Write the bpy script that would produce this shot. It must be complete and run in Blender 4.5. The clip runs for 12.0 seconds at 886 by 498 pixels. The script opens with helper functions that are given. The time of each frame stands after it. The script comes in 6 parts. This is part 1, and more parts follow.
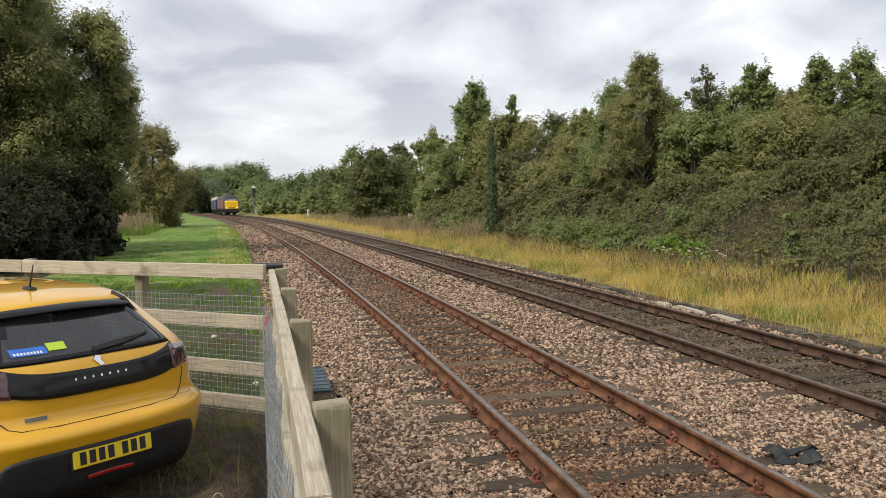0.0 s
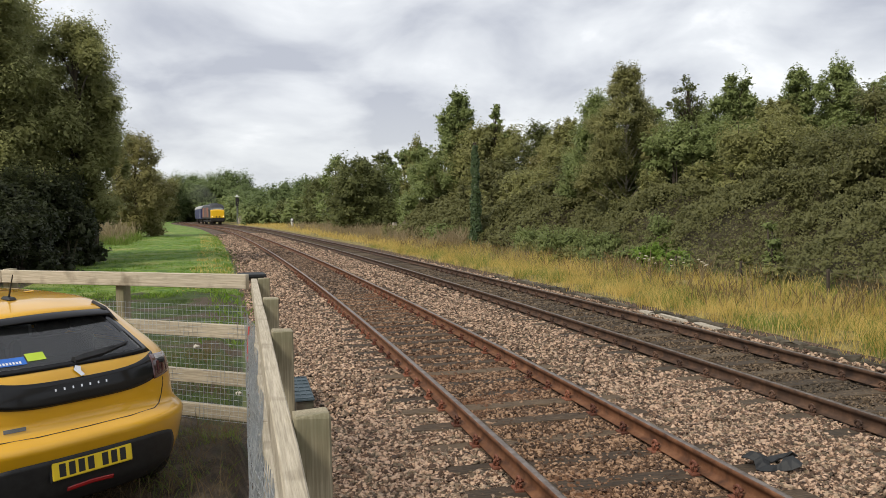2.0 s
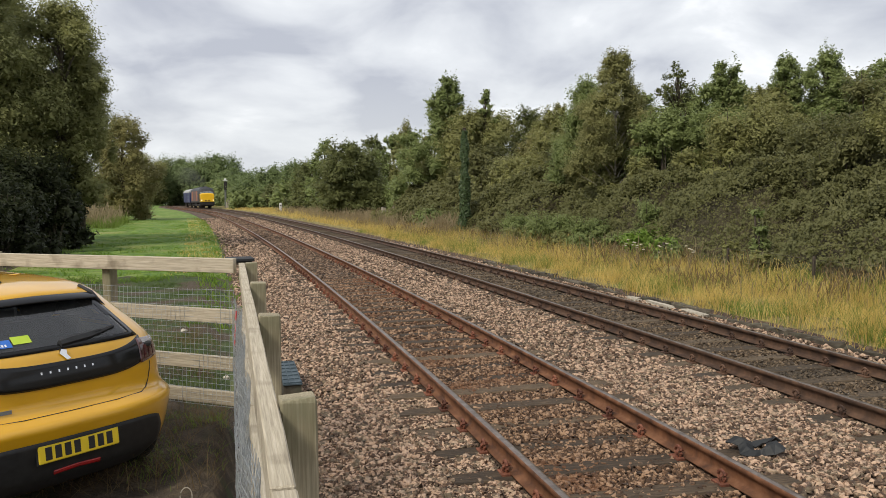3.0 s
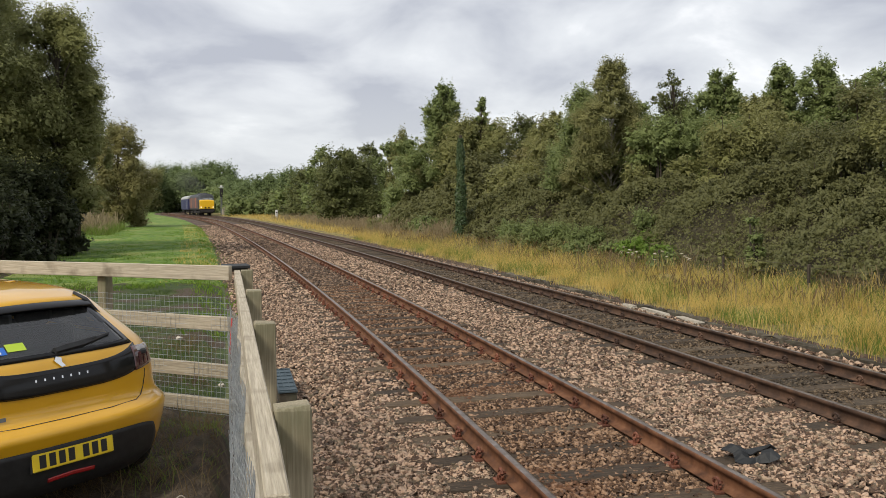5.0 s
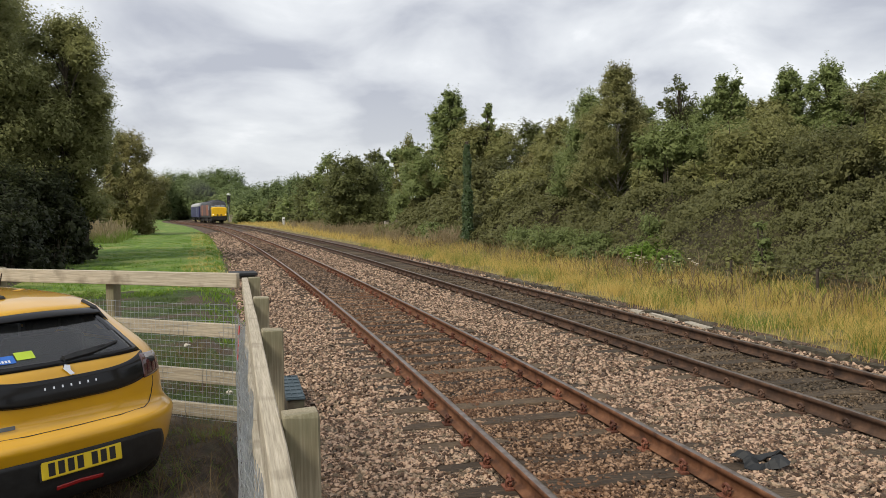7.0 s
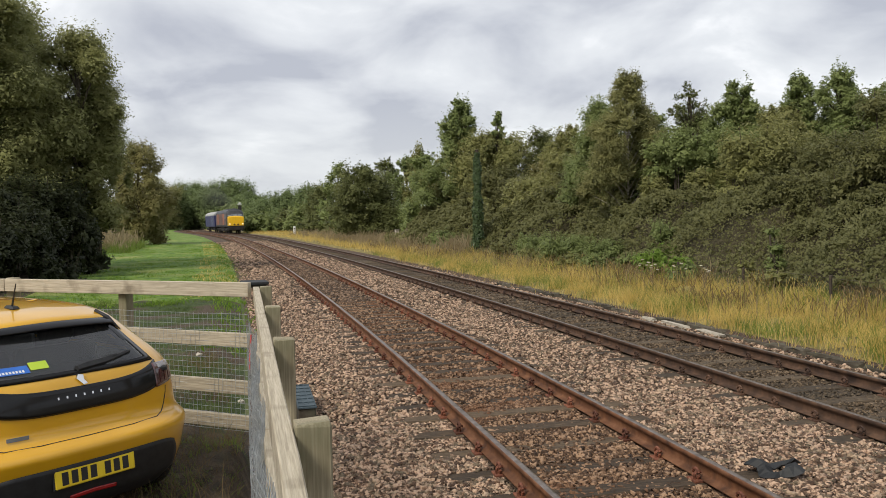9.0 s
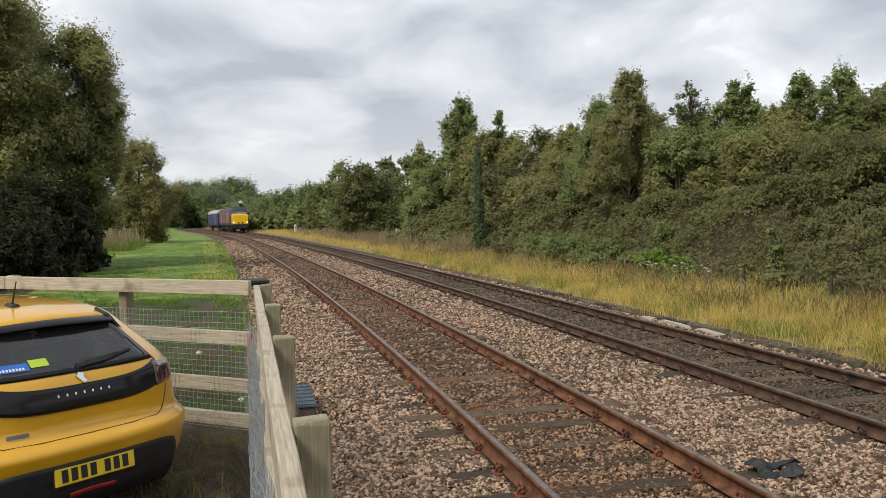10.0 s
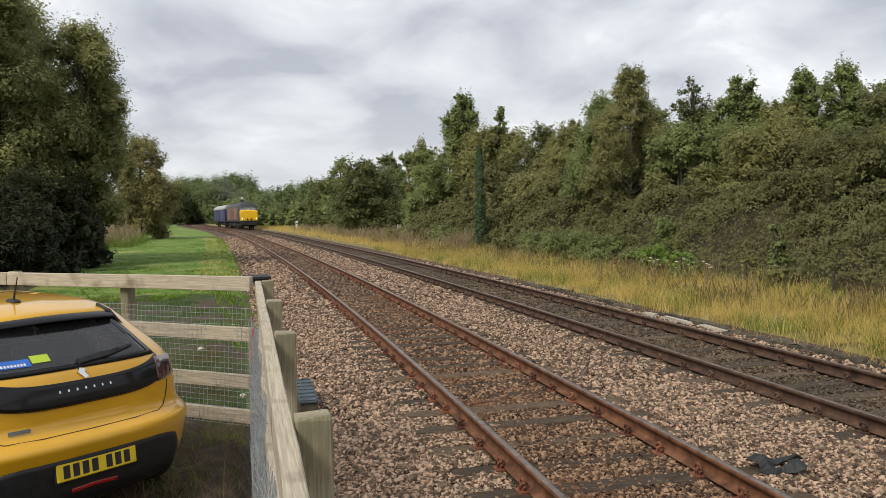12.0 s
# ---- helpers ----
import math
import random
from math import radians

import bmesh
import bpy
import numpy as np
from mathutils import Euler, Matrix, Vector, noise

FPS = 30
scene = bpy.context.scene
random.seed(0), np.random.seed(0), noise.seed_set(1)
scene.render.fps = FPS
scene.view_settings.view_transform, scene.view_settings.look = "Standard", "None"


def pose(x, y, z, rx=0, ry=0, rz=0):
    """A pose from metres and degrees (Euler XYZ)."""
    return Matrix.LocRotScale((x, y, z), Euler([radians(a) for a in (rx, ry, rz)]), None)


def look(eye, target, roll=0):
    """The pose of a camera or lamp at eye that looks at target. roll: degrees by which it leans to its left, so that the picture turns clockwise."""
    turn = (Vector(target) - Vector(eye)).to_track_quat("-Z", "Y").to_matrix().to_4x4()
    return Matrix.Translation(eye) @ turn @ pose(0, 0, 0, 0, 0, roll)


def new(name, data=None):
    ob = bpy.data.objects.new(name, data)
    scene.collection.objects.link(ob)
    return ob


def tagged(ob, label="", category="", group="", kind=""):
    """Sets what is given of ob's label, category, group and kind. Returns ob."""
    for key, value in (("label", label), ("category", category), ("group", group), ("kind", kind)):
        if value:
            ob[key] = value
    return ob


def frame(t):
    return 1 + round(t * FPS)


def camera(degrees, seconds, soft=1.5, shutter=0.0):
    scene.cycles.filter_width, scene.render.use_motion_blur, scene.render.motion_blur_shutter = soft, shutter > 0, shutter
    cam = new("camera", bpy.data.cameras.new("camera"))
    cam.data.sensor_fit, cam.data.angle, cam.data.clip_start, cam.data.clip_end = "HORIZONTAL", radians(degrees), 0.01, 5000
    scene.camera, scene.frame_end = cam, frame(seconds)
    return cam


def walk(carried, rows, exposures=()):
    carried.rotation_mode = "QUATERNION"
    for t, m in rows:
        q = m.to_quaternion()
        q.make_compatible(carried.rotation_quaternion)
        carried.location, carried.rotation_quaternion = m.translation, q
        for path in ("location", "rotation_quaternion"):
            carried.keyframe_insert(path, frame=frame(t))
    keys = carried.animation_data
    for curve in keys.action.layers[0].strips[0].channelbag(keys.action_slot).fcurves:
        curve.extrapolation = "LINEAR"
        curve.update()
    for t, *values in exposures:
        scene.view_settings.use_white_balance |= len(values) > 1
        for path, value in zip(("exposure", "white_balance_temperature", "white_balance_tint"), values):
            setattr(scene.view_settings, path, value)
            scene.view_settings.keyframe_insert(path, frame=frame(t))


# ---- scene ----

cam = camera(58.7, 12.0, soft=0.7)
PATH = [
    (0, (-0.000, 0.000, 2.012), (0.000, 19.967, 0.862), -0.93),
    (0.5, (0.008, -0.013, 2.018), (-0.039, 19.968, 1.147), -1.10),
    (1, (0.017, -0.025, 2.022), (-0.034, 19.962, 1.299), -1.28),
    (1.5, (0.019, -0.023, 2.020), (0.177, 19.965, 1.326), -1.26),
    (2, (0.014, -0.022, 2.016), (0.415, 19.953, 1.087), -0.94),
    (2.5, (0.014, -0.013, 2.014), (0.583, 19.943, 0.819), -0.62),
    (3, (0.020, -0.023, 2.016), (0.695, 19.923, 0.710), -0.58),
    (5, (0.023, -0.032, 2.020), (0.801, 19.921, 0.896), -0.50),
    (5.5, (0.023, -0.038, 2.023), (0.681, 19.923, 0.970), -0.56),
    (6, (0.022, -0.032, 2.021), (0.599, 19.934, 1.018), -0.67),
    (6.5, (0.022, -0.031, 2.018), (0.637, 19.934, 1.012), -0.74),
    (7, (0.023, -0.034, 2.021), (0.628, 19.934, 1.057), -0.81),
    (9, (0.022, -0.038, 2.022), (0.364, 19.945, 1.270), -1.14),
    (9.5, (0.022, -0.038, 2.022), (0.376, 19.944, 1.264), -1.06),
    (10, (0.025, -0.035, 2.021), (0.346, 19.947, 1.242), -0.99),
    (10.5, (0.023, -0.032, 2.021), (0.319, 19.949, 1.202), -1.00),
    (11, (0.024, -0.036, 2.022), (0.306, 19.947, 1.258), -1.11),
    (11.5, (0.025, -0.029, 2.019), (0.298, 19.954, 1.244), -1.20),
    (12, (0.024, -0.024, 2.016), (0.306, 19.955, 1.143), -1.01),
]
walk(cam, [(t, look(eye, target, roll)) for t, eye, target, roll in PATH], ((0.0, 0.46), (1.0, 0.37), (3.0, 0.36), (5.5, 0.31), (12.0, 0.30)))

# ---------------------------------------------------------------- light
SUN_EL, SUN_AZ = 46.0, 222.0  # degrees; azimuth clockwise from +y


def make_world():
    w = bpy.data.worlds.new("sky")
    scene.world = w
    w.use_nodes = True
    nt = w.node_tree
    nt.nodes.clear()
    N, L = nt.nodes.new, nt.links.new
    out, bg = N("ShaderNodeOutputWorld"), N("ShaderNodeBackground")
    sky = N("ShaderNodeTexSky")
    sky.sky_type, sky.sun_disc = "NISHITA", False
    sky.sun_elevation, sky.sun_rotation = radians(SUN_EL), radians(SUN_AZ)
    sky.dust_density, sky.air_density = 3.0, 1.2
    # overcast: a cloud sheet over the blue sky, projected on a flat layer
    tc, sep = N("ShaderNodeTexCoord"), N("ShaderNodeSeparateXYZ")
    L(tc.outputs["Generated"], sep.inputs[0])

    def math_node(op, a, b):
        m = N("ShaderNodeMath")
        m.operation = op
        for i, v in enumerate((a, b)):
            if isinstance(v, (int, float)):
                m.inputs[i].default_value = v
            else:
                L(v, m.inputs[i])
        return m.outputs[0]

    zz = math_node("ADD", math_node("MAXIMUM", sep.outputs[2], 0.0), 0.30)
    comb = N("ShaderNodeCombineXYZ")
    L(math_node("DIVIDE", sep.outputs[0], zz), comb.inputs[0])
    L(math_node("DIVIDE", sep.outputs[1], zz), comb.inputs[1])
    n1, n2 = N("ShaderNodeTexNoise"), N("ShaderNodeTexNoise")
    n1.inputs["Scale"].default_value, n1.inputs["Detail"].default_value, n1.inputs["Roughness"].default_value = 2.3, 6.0, 0.5
    n1.inputs["Distortion"].default_value = 0.35
    n2.inputs["Scale"].default_value, n2.inputs["Detail"].default_value = 0.55, 2.0
    L(comb.outputs[0], n1.inputs["Vector"])
    L(comb.outputs[0], n2.inputs["Vector"])
    mixv = math_node("ADD", math_node("MULTIPLY", n1.outputs[0], 0.7), math_node("MULTIPLY", n2.outputs[0], 0.3))
    ramp = N("ShaderNodeValToRGB")
    e = ramp.color_ramp.elements
    e[0].position, e[0].color = 0.40, (0.43, 0.45, 0.51, 1)
    e[1].position, e[1].color = 0.61, (0.86, 0.87, 0.89, 1)
    m = e.new(0.50)
    m.color = (0.61, 0.63, 0.67, 1)
    m = e.new(0.56)
    m.color = (0.70, 0.72, 0.75, 1)
    L(mixv, ramp.inputs[0])
    # thin bright haze towards the horizon
    hz = N("ShaderNodeMapRange")
    hz.inputs[1].default_value, hz.inputs[2].default_value, hz.inputs[3].default_value, hz.inputs[4].default_value = 0.0, 0.15, 0.75, 0.0
    L(sep.outputs[2], hz.inputs[0])
    m1 = N("ShaderNodeMix")
    m1.data_type = "RGBA"
    L(hz.outputs[0], m1.inputs["Factor"])
    L(ramp.outputs[0], m1.inputs[6])
    m1.inputs[7].default_value = (0.66, 0.685, 0.70, 1)
    sc = N("ShaderNodeMix")
    sc.data_type, sc.blend_type = "RGBA", "MULTIPLY"
    sc.inputs["Factor"].default_value = 1.0
    L(sky.outputs[0], sc.inputs[6])
    sc.inputs[7].default_value = (0.1, 0.1, 0.1, 1)
    m2 = N("ShaderNodeMix")
    m2.data_type = "RGBA"
    m2.inputs["Factor"].default_value = 0.93
    L(sc.outputs[2], m2.inputs[6])
    L(m1.outputs[2], m2.inputs[7])
    L(m2.outputs[2], bg.inputs[0])
    bg.inputs[1].default_value = 1.0
    L(bg.outputs[0], out.inputs[0])


make_world()
sun_data = bpy.data.lights.new("sun", "SUN")
sun_data.energy, sun_data.angle, sun_data.color = 2.1, radians(14), (1.0, 0.93, 0.80)
sun = new("sun", sun_data)
az, el = radians(SUN_AZ), radians(SUN_EL)
sun.matrix_world = look((0, 0, 40), (-math.sin(az) * math.cos(el) * 50, -math.cos(az) * math.cos(el) * 50, 40 - math.sin(el) * 50))


# ---------------------------------------------------------------- materials
def ramp_mat(name, cols, scale=4.0, detail=5.0, rough=0.8, metal=0.0, bump=0.2, bump_scale=40.0, island=0.0, obj_random=0.0,
             stretch=(1, 1, 1), translucent=0.0, coat=0.0, spec=0.5, dist=0.02, stain=None, stain_scale=0.5, stain_lo=0.5, stain_hi=0.65, stain_max=1.0):
    """A procedural surface: a noise ramp over cols, fine relief, variation by piece, and an optional second layer of stain."""
    m = bpy.data.materials.new(name)
    m.use_nodes = True
    nt = m.node_tree
    N, L = nt.nodes.new, nt.links.new
    b = nt.nodes["Principled BSDF"]
    tc, mp = N("ShaderNodeTexCoord"), N("ShaderNodeMapping")
    mp.inputs["Scale"].default_value = stretch
    L(tc.outputs["Object"], mp.inputs[0])
    nz = N("ShaderNodeTexNoise")
    nz.inputs["Scale"].default_value, nz.inputs["Detail"].default_value, nz.inputs["Roughness"].default_value = scale, detail, 0.6
    L(mp.outputs[0], nz.inputs["Vector"])
    rp = N("ShaderNodeValToRGB")
    e = rp.color_ramp.elements
    lo, hi = 0.32, 0.68
    e[0].position, e[0].color = lo, (*cols[0], 1)
    e[1].position, e[1].color = hi, (*cols[-1], 1)
    for i, c in enumerate(cols[1:-1], 1):
        k = e.new(lo + (hi - lo) * i / (len(cols) - 1))
        k.color = (*c, 1)
    value = nz.outputs[0]
    amount = island or obj_random
    if amount:
        src = N("ShaderNodeNewGeometry").outputs["Random Per Island"] if island else N("ShaderNodeObjectInfo").outputs["Random"]
        a = N("ShaderNodeMath")
        a.operation = "MULTIPLY_ADD"
        L(src, a.inputs[0])
        a.inputs[1].default_value, a.inputs[2].default_value = amount, -amount / 2
        s = N("ShaderNodeMath")
        L(a.outputs[0], s.inputs[0])
        L(value, s.inputs[1])
        value = s.outputs[0]
    L(value, rp.inputs[0])
    colour = rp.outputs[0]
    if stain:
        n2 = N("ShaderNodeTexNoise")
        n2.inputs["Scale"].default_value, n2.inputs["Detail"].default_value = stain_scale, 4.0
        L(tc.outputs["Object"], n2.inputs["Vector"])
        mr = N("ShaderNodeMapRange")
        mr.inputs[1].default_value, mr.inputs[2].default_value = stain_lo, stain_hi
        mr.inputs[4].default_value = stain_max
        L(n2.outputs[0], mr.inputs[0])
        mx = N("ShaderNodeMix")
        mx.data_type = "RGBA"
        L(mr.outputs[0], mx.inputs["Factor"])
        L(colour, mx.inputs[6])
        mx.inputs[7].default_value = (*stain, 1)
        colour = mx.outputs[2]
    L(colour, b.inputs["Base Color"])
    b.inputs["Roughness"].default_value, b.inputs["Metallic"].default_value = rough, metal
    b.inputs["Specular IOR Level"].default_value = spec
    b.inputs["Coat Weight"].default_value, b.inputs["Coat Roughness"].default_value = coat, 0.04
    if bump:
        n3, bp = N("ShaderNodeTexNoise"), N("ShaderNodeBump")
        n3.inputs["Scale"].default_value, n3.inputs["Detail"].default_value = bump_scale, 4.0
        L(mp.outputs[0], n3.inputs["Vector"])
        L(n3.outputs[0], bp.inputs["Height"])
        bp.inputs["Strength"].default_value, bp.inputs["Distance"].default_value = bump, dist
        L(bp.outputs[0], b.inputs["Normal"])
    if translucent:
        tr, ms = N("ShaderNodeBsdfTranslucent"), N("ShaderNodeMixShader")
        L(colour, tr.inputs[0])
        ms.inputs[0].default_value = translucent
        L(b.outputs[0], ms.inputs[1])
        L(tr.outputs[0], ms.inputs[2])
        L(ms.outputs[0], nt.nodes["Material Output"].inputs[0])
    return m


def leaf(name, a, b, c, rough=0.55):
    a, c = (tuple(0.62 * q + 0.38 * m for q, m in zip(end, b)) for end in (a, c))
    return ramp_mat(name, (a, b, c), scale=1.3, detail=8, rough=rough, bump=0, island=0.10, translucent=0.45, spec=0.3)


M = {}
M["ballast"] = ramp_mat("ballast_stone", ((0.068, 0.040, 0.025), (0.205, 0.124, 0.079), (0.53, 0.365, 0.255)), 30, 4, 0.9, bump=0.3, bump_scale=120, island=0.62, stain=(0.230, 0.192, 0.128), stain_scale=11.0, stain_lo=0.49, stain_hi=0.60, stain_max=0.45)
M["ballast_rust"] = ramp_mat("rusty_ballast_stone", ((0.055, 0.029, 0.015), (0.145, 0.080, 0.043), (0.34, 0.215, 0.132)), 30, 4, 0.9, bump=0.3, bump_scale=120, island=0.6, stain=(0.17, 0.075, 0.034), stain_scale=0.9, stain_max=0.55)
M["ballast_brown"] = ramp_mat("brown_ballast_stone", ((0.060, 0.036, 0.022), (0.135, 0.084, 0.052), (0.27, 0.18, 0.12)), 30, 4, 0.9, bump=0.3, bump_scale=120, island=0.6)
M["ballast_dark"] = ramp_mat("oily_ballast_stone", ((0.042, 0.027, 0.014), (0.092, 0.061, 0.034), (0.20, 0.142, 0.088)), 30, 4, 0.85, bump=0.3, bump_scale=120, island=0.5, stain=(0.05, 0.042, 0.030), stain_scale=0.8, stain_max=0.6)
# bed coloured darker than its stones, as painted shade in the gaps
M["bed"] = ramp_mat("ballast_bed_gap_shade", ((0.022, 0.014, 0.010), (0.075, 0.048, 0.032), (0.20, 0.135, 0.092)), 16, 8, 0.95, bump=1.0, bump_scale=18, dist=0.05)
M["bed_rust"] = ramp_mat("rusty_bed", ((0.045, 0.025, 0.014), (0.15, 0.085, 0.048), (0.30, 0.19, 0.12)), 16, 8, 0.95, bump=1.0, bump_scale=18, dist=0.05)
M["bed_dark"] = ramp_mat("oily_bed", ((0.028, 0.018, 0.009), (0.066, 0.044, 0.025), (0.145, 0.103, 0.063)), 16, 8, 0.9, bump=1.0, bump_scale=18, dist=0.04)
M["green"] = ramp_mat("short_grass", ((0.045, 0.095, 0.010), (0.110, 0.20, 0.022), (0.21, 0.30, 0.045)), 2.6, 8, 0.9, bump=1.0, bump_scale=14, dist=0.08, stain=(0.28, 0.29, 0.085), stain_scale=0.35, stain_lo=0.50, stain_hi=0.72)
# dark rank grass with litter; part of the darkness is painted tree shade
M["rank_shaded"] = ramp_mat("rank_grass_litter_and_shade", ((0.020, 0.036, 0.008), (0.046, 0.074, 0.014), (0.090, 0.118, 0.025)), 3, 8, 0.95, bump=1.0, bump_scale=22, dist=0.08, stain=(0.085, 0.060, 0.038), stain_scale=0.7, stain_lo=0.50, stain_hi=0.60)
M["dirt_and_shade"] = ramp_mat("trodden_earth_and_shade", ((0.026, 0.018, 0.011), (0.064, 0.045, 0.027), (0.125, 0.092, 0.056)), 6, 9, 0.95, bump=1.0, bump_scale=40, dist=0.05, stain=(0.050, 0.066, 0.020), stain_scale=1.6, stain_lo=0.55, stain_hi=0.66, stain_max=0.8)
M["verge"] = ramp_mat("verge_soil", ((0.10, 0.08, 0.025), (0.22, 0.18, 0.06), (0.34, 0.28, 0.10)), 2, 8, 0.95, bump=0.8, bump_scale=20, dist=0.08)
M["land"] = ramp_mat("rough_land", ((0.04, 0.06, 0.016), (0.08, 0.10, 0.03), (0.13, 0.14, 0.05)), 0.3, 8, 0.95, bump=0.6, bump_scale=3, dist=0.2)
M["rail_side"] = ramp_mat("rusted_rail", ((0.065, 0.026, 0.012), (0.145, 0.060, 0.026), (0.22, 0.10, 0.048)), 6, 7, 0.75, metal=0.15, bump=0.35, bump_scale=60, dist=0.004, stretch=(1, 1, 1))
M["rail_side_dark"] = ramp_mat("dark_rusted_rail", ((0.030, 0.016, 0.010), (0.075, 0.040, 0.023), (0.13, 0.07, 0.04)), 6, 7, 0.75, metal=0.15, bump=0.35, bump_scale=60, dist=0.004)
M["rail_top"] = ramp_mat("worn_rail_head", ((0.15, 0.112, 0.088), (0.24, 0.187, 0.152), (0.36, 0.30, 0.255)), 8, 4, 0.38, metal=0.9, bump=0.05)
M["sleeper"] = ramp_mat("weathered_sleeper", ((0.030, 0.019, 0.010), (0.066, 0.043, 0.024), (0.12, 0.082, 0.047)), 5, 8, 0.9, bump=0.7, bump_scale=18, dist=0.015, obj_random=0.3, stretch=(1, 6, 6))
M["sleeper_dark"] = ramp_mat("oily_sleeper", ((0.032, 0.022, 0.012), (0.070, 0.048, 0.027), (0.125, 0.090, 0.054)), 5, 8, 0.85, bump=0.7, bump_scale=18, dist=0.015, obj_random=0.3, stretch=(1, 6, 6))
M["clip_dark"] = ramp_mat("grimy_spike", ((0.035, 0.018, 0.011), (0.08, 0.04, 0.024), (0.13, 0.07, 0.042)), 30, 4, 0.8, metal=0.1, bump=0.3, obj_random=0.4)
M["clip"] = ramp_mat("rusty_spike", ((0.075, 0.025, 0.013), (0.165, 0.056, 0.031), (0.25, 0.095, 0.052)), 30, 4, 0.8, metal=0.1, bump=0.3, obj_random=0.4)
M["wood"] = ramp_mat("weathered_timber", ((0.31, 0.265, 0.195), (0.42, 0.365, 0.272), (0.54, 0.475, 0.368)), 7, 10, 0.85, bump=0.9, bump_scale=12, dist=0.003, stretch=(0.7, 20, 20), obj_random=0.14, stain=(0.15, 0.12, 0.078), stain_scale=4.0, stain_lo=0.56, stain_hi=0.74, stain_max=0.75)
M["wood_post"] = ramp_mat("green_tinged_timber", ((0.17, 0.14, 0.088), (0.28, 0.238, 0.155), (0.40, 0.35, 0.245)), 6, 10, 0.85, bump=0.6, bump_scale=14, dist=0.003, stretch=(20, 20, 0.6), obj_random=0.14, stain=(0.135, 0.130, 0.070), stain_scale=3, stain_lo=0.48, stain_hi=0.7)
M["wire"] = ramp_mat("galvanised_wire", ((0.30, 0.33, 0.35), (0.42, 0.45, 0.47), (0.55, 0.57, 0.58)), 30, 3, 0.5, metal=0.5, bump=0)
M["stone"] = ramp_mat("edging_stone", ((0.035, 0.028, 0.018), (0.075, 0.062, 0.043), (0.14, 0.12, 0.09)), 4, 8, 0.9, bump=0.6, bump_scale=25, dist=0.01, obj_random=0.3, stain=(0.07, 0.075, 0.045), stain_scale=2)
M["stone_pale"] = ramp_mat("pale_concrete", ((0.22, 0.19, 0.145), (0.38, 0.34, 0.275), (0.54, 0.49, 0.41)), 5, 8, 0.9, bump=0.5, bump_scale=30, dist=0.01, obj_random=0.2)
M["yellow"] = ramp_mat("yellow_car_paint", ((0.63, 0.330, 0.003), (0.68, 0.360, 0.004), (0.72, 0.385, 0.006)), 1.5, 3, 0.32, metal=0.12, bump=0, coat=1.0)
M["black_gloss"] = ramp_mat("gloss_black_plastic", ((0.006, 0.006, 0.007), (0.009, 0.009, 0.010)), 3, 3, 0.16, bump=0, coat=0.0, spec=0.35)
M["black_matt"] = ramp_mat("textured_black_plastic", ((0.010, 0.010, 0.011), (0.020, 0.020, 0.021)), 20, 3, 0.6, bump=0.2, bump_scale=300, dist=0.002)
M["rubber"] = ramp_mat("tyre_rubber", ((0.012, 0.012, 0.012), (0.03, 0.028, 0.025)), 12, 4, 0.85, bump=0.3, bump_scale=80, dist=0.004)
M["chrome"] = ramp_mat("bright_chrome", ((0.72, 0.72, 0.73), (0.82, 0.82, 0.83)), 5, 2, 0.15, metal=1.0, bump=0)
M["plate_yellow"] = ramp_mat("yellow_plate", ((0.78, 0.56, 0.02), (0.84, 0.62, 0.03)), 8, 2, 0.35, bump=0)
M["ink"] = ramp_mat("black_ink", ((0.012, 0.012, 0.012), (0.02, 0.02, 0.02)), 8, 2, 0.5, bump=0)
M["red_lens"] = ramp_mat("red_lens", ((0.30, 0.006, 0.010), (0.42, 0.012, 0.016)), 20, 3, 0.15, bump=0.2, bump_scale=150, dist=0.002, coat=0.8)
M["smoke_lens"] = ramp_mat("smoked_lens", ((0.03, 0.012, 0.012), (0.10, 0.03, 0.03)), 6, 3, 0.12, bump=0.1, bump_scale=80, dist=0.002, coat=0.8)
M["claw_lens"] = ramp_mat("unlit_dark_red_lens", ((0.055, 0.010, 0.012), (0.10, 0.020, 0.022)), 20, 3, 0.2, bump=0.1, bump_scale=150, dist=0.002, coat=0.6)
M["lamp_clear"] = ramp_mat("cloudy_clear_lens", ((0.20, 0.19, 0.19), (0.34, 0.32, 0.32)), 14, 3, 0.2, bump=0.1, bump_scale=100, dist=0.002, coat=0.6)
M["sticker_blue"] = ramp_mat("blue_sticker", ((0.015, 0.10, 0.42), (0.03, 0.14, 0.50)), 8, 2, 0.5, bump=0)
M["sticker_green"] = ramp_mat("lime_sticker", ((0.38, 0.52, 0.03), (0.46, 0.60, 0.05)), 8, 2, 0.5, bump=0)
M["white"] = ramp_mat("white_paint", ((0.62, 0.62, 0.60), (0.78, 0.78, 0.76)), 4, 5, 0.6, bump=0.1)
M["petal"] = ramp_mat("dull_white_petals", ((0.30, 0.26, 0.18), (0.46, 0.41, 0.30), (0.60, 0.55, 0.43)), 20, 4, 0.8, bump=0.2)
M["red_tape"] = ramp_mat("red_and_white_tape", ((0.55, 0.06, 0.06), (0.62, 0.10, 0.09)), 6, 3, 0.5, bump=0.1)
M["grid_blue"] = ramp_mat("blue_grey_grating", ((0.03, 0.05, 0.062), (0.075, 0.105, 0.125)), 10, 4, 0.6, bump=0.2)
M["dark_cloth"] = ramp_mat("black_rubber_sheet", ((0.006, 0.007, 0.008), (0.018, 0.020, 0.022)), 8, 5, 0.65, bump=0.4, bump_scale=30, dist=0.01)
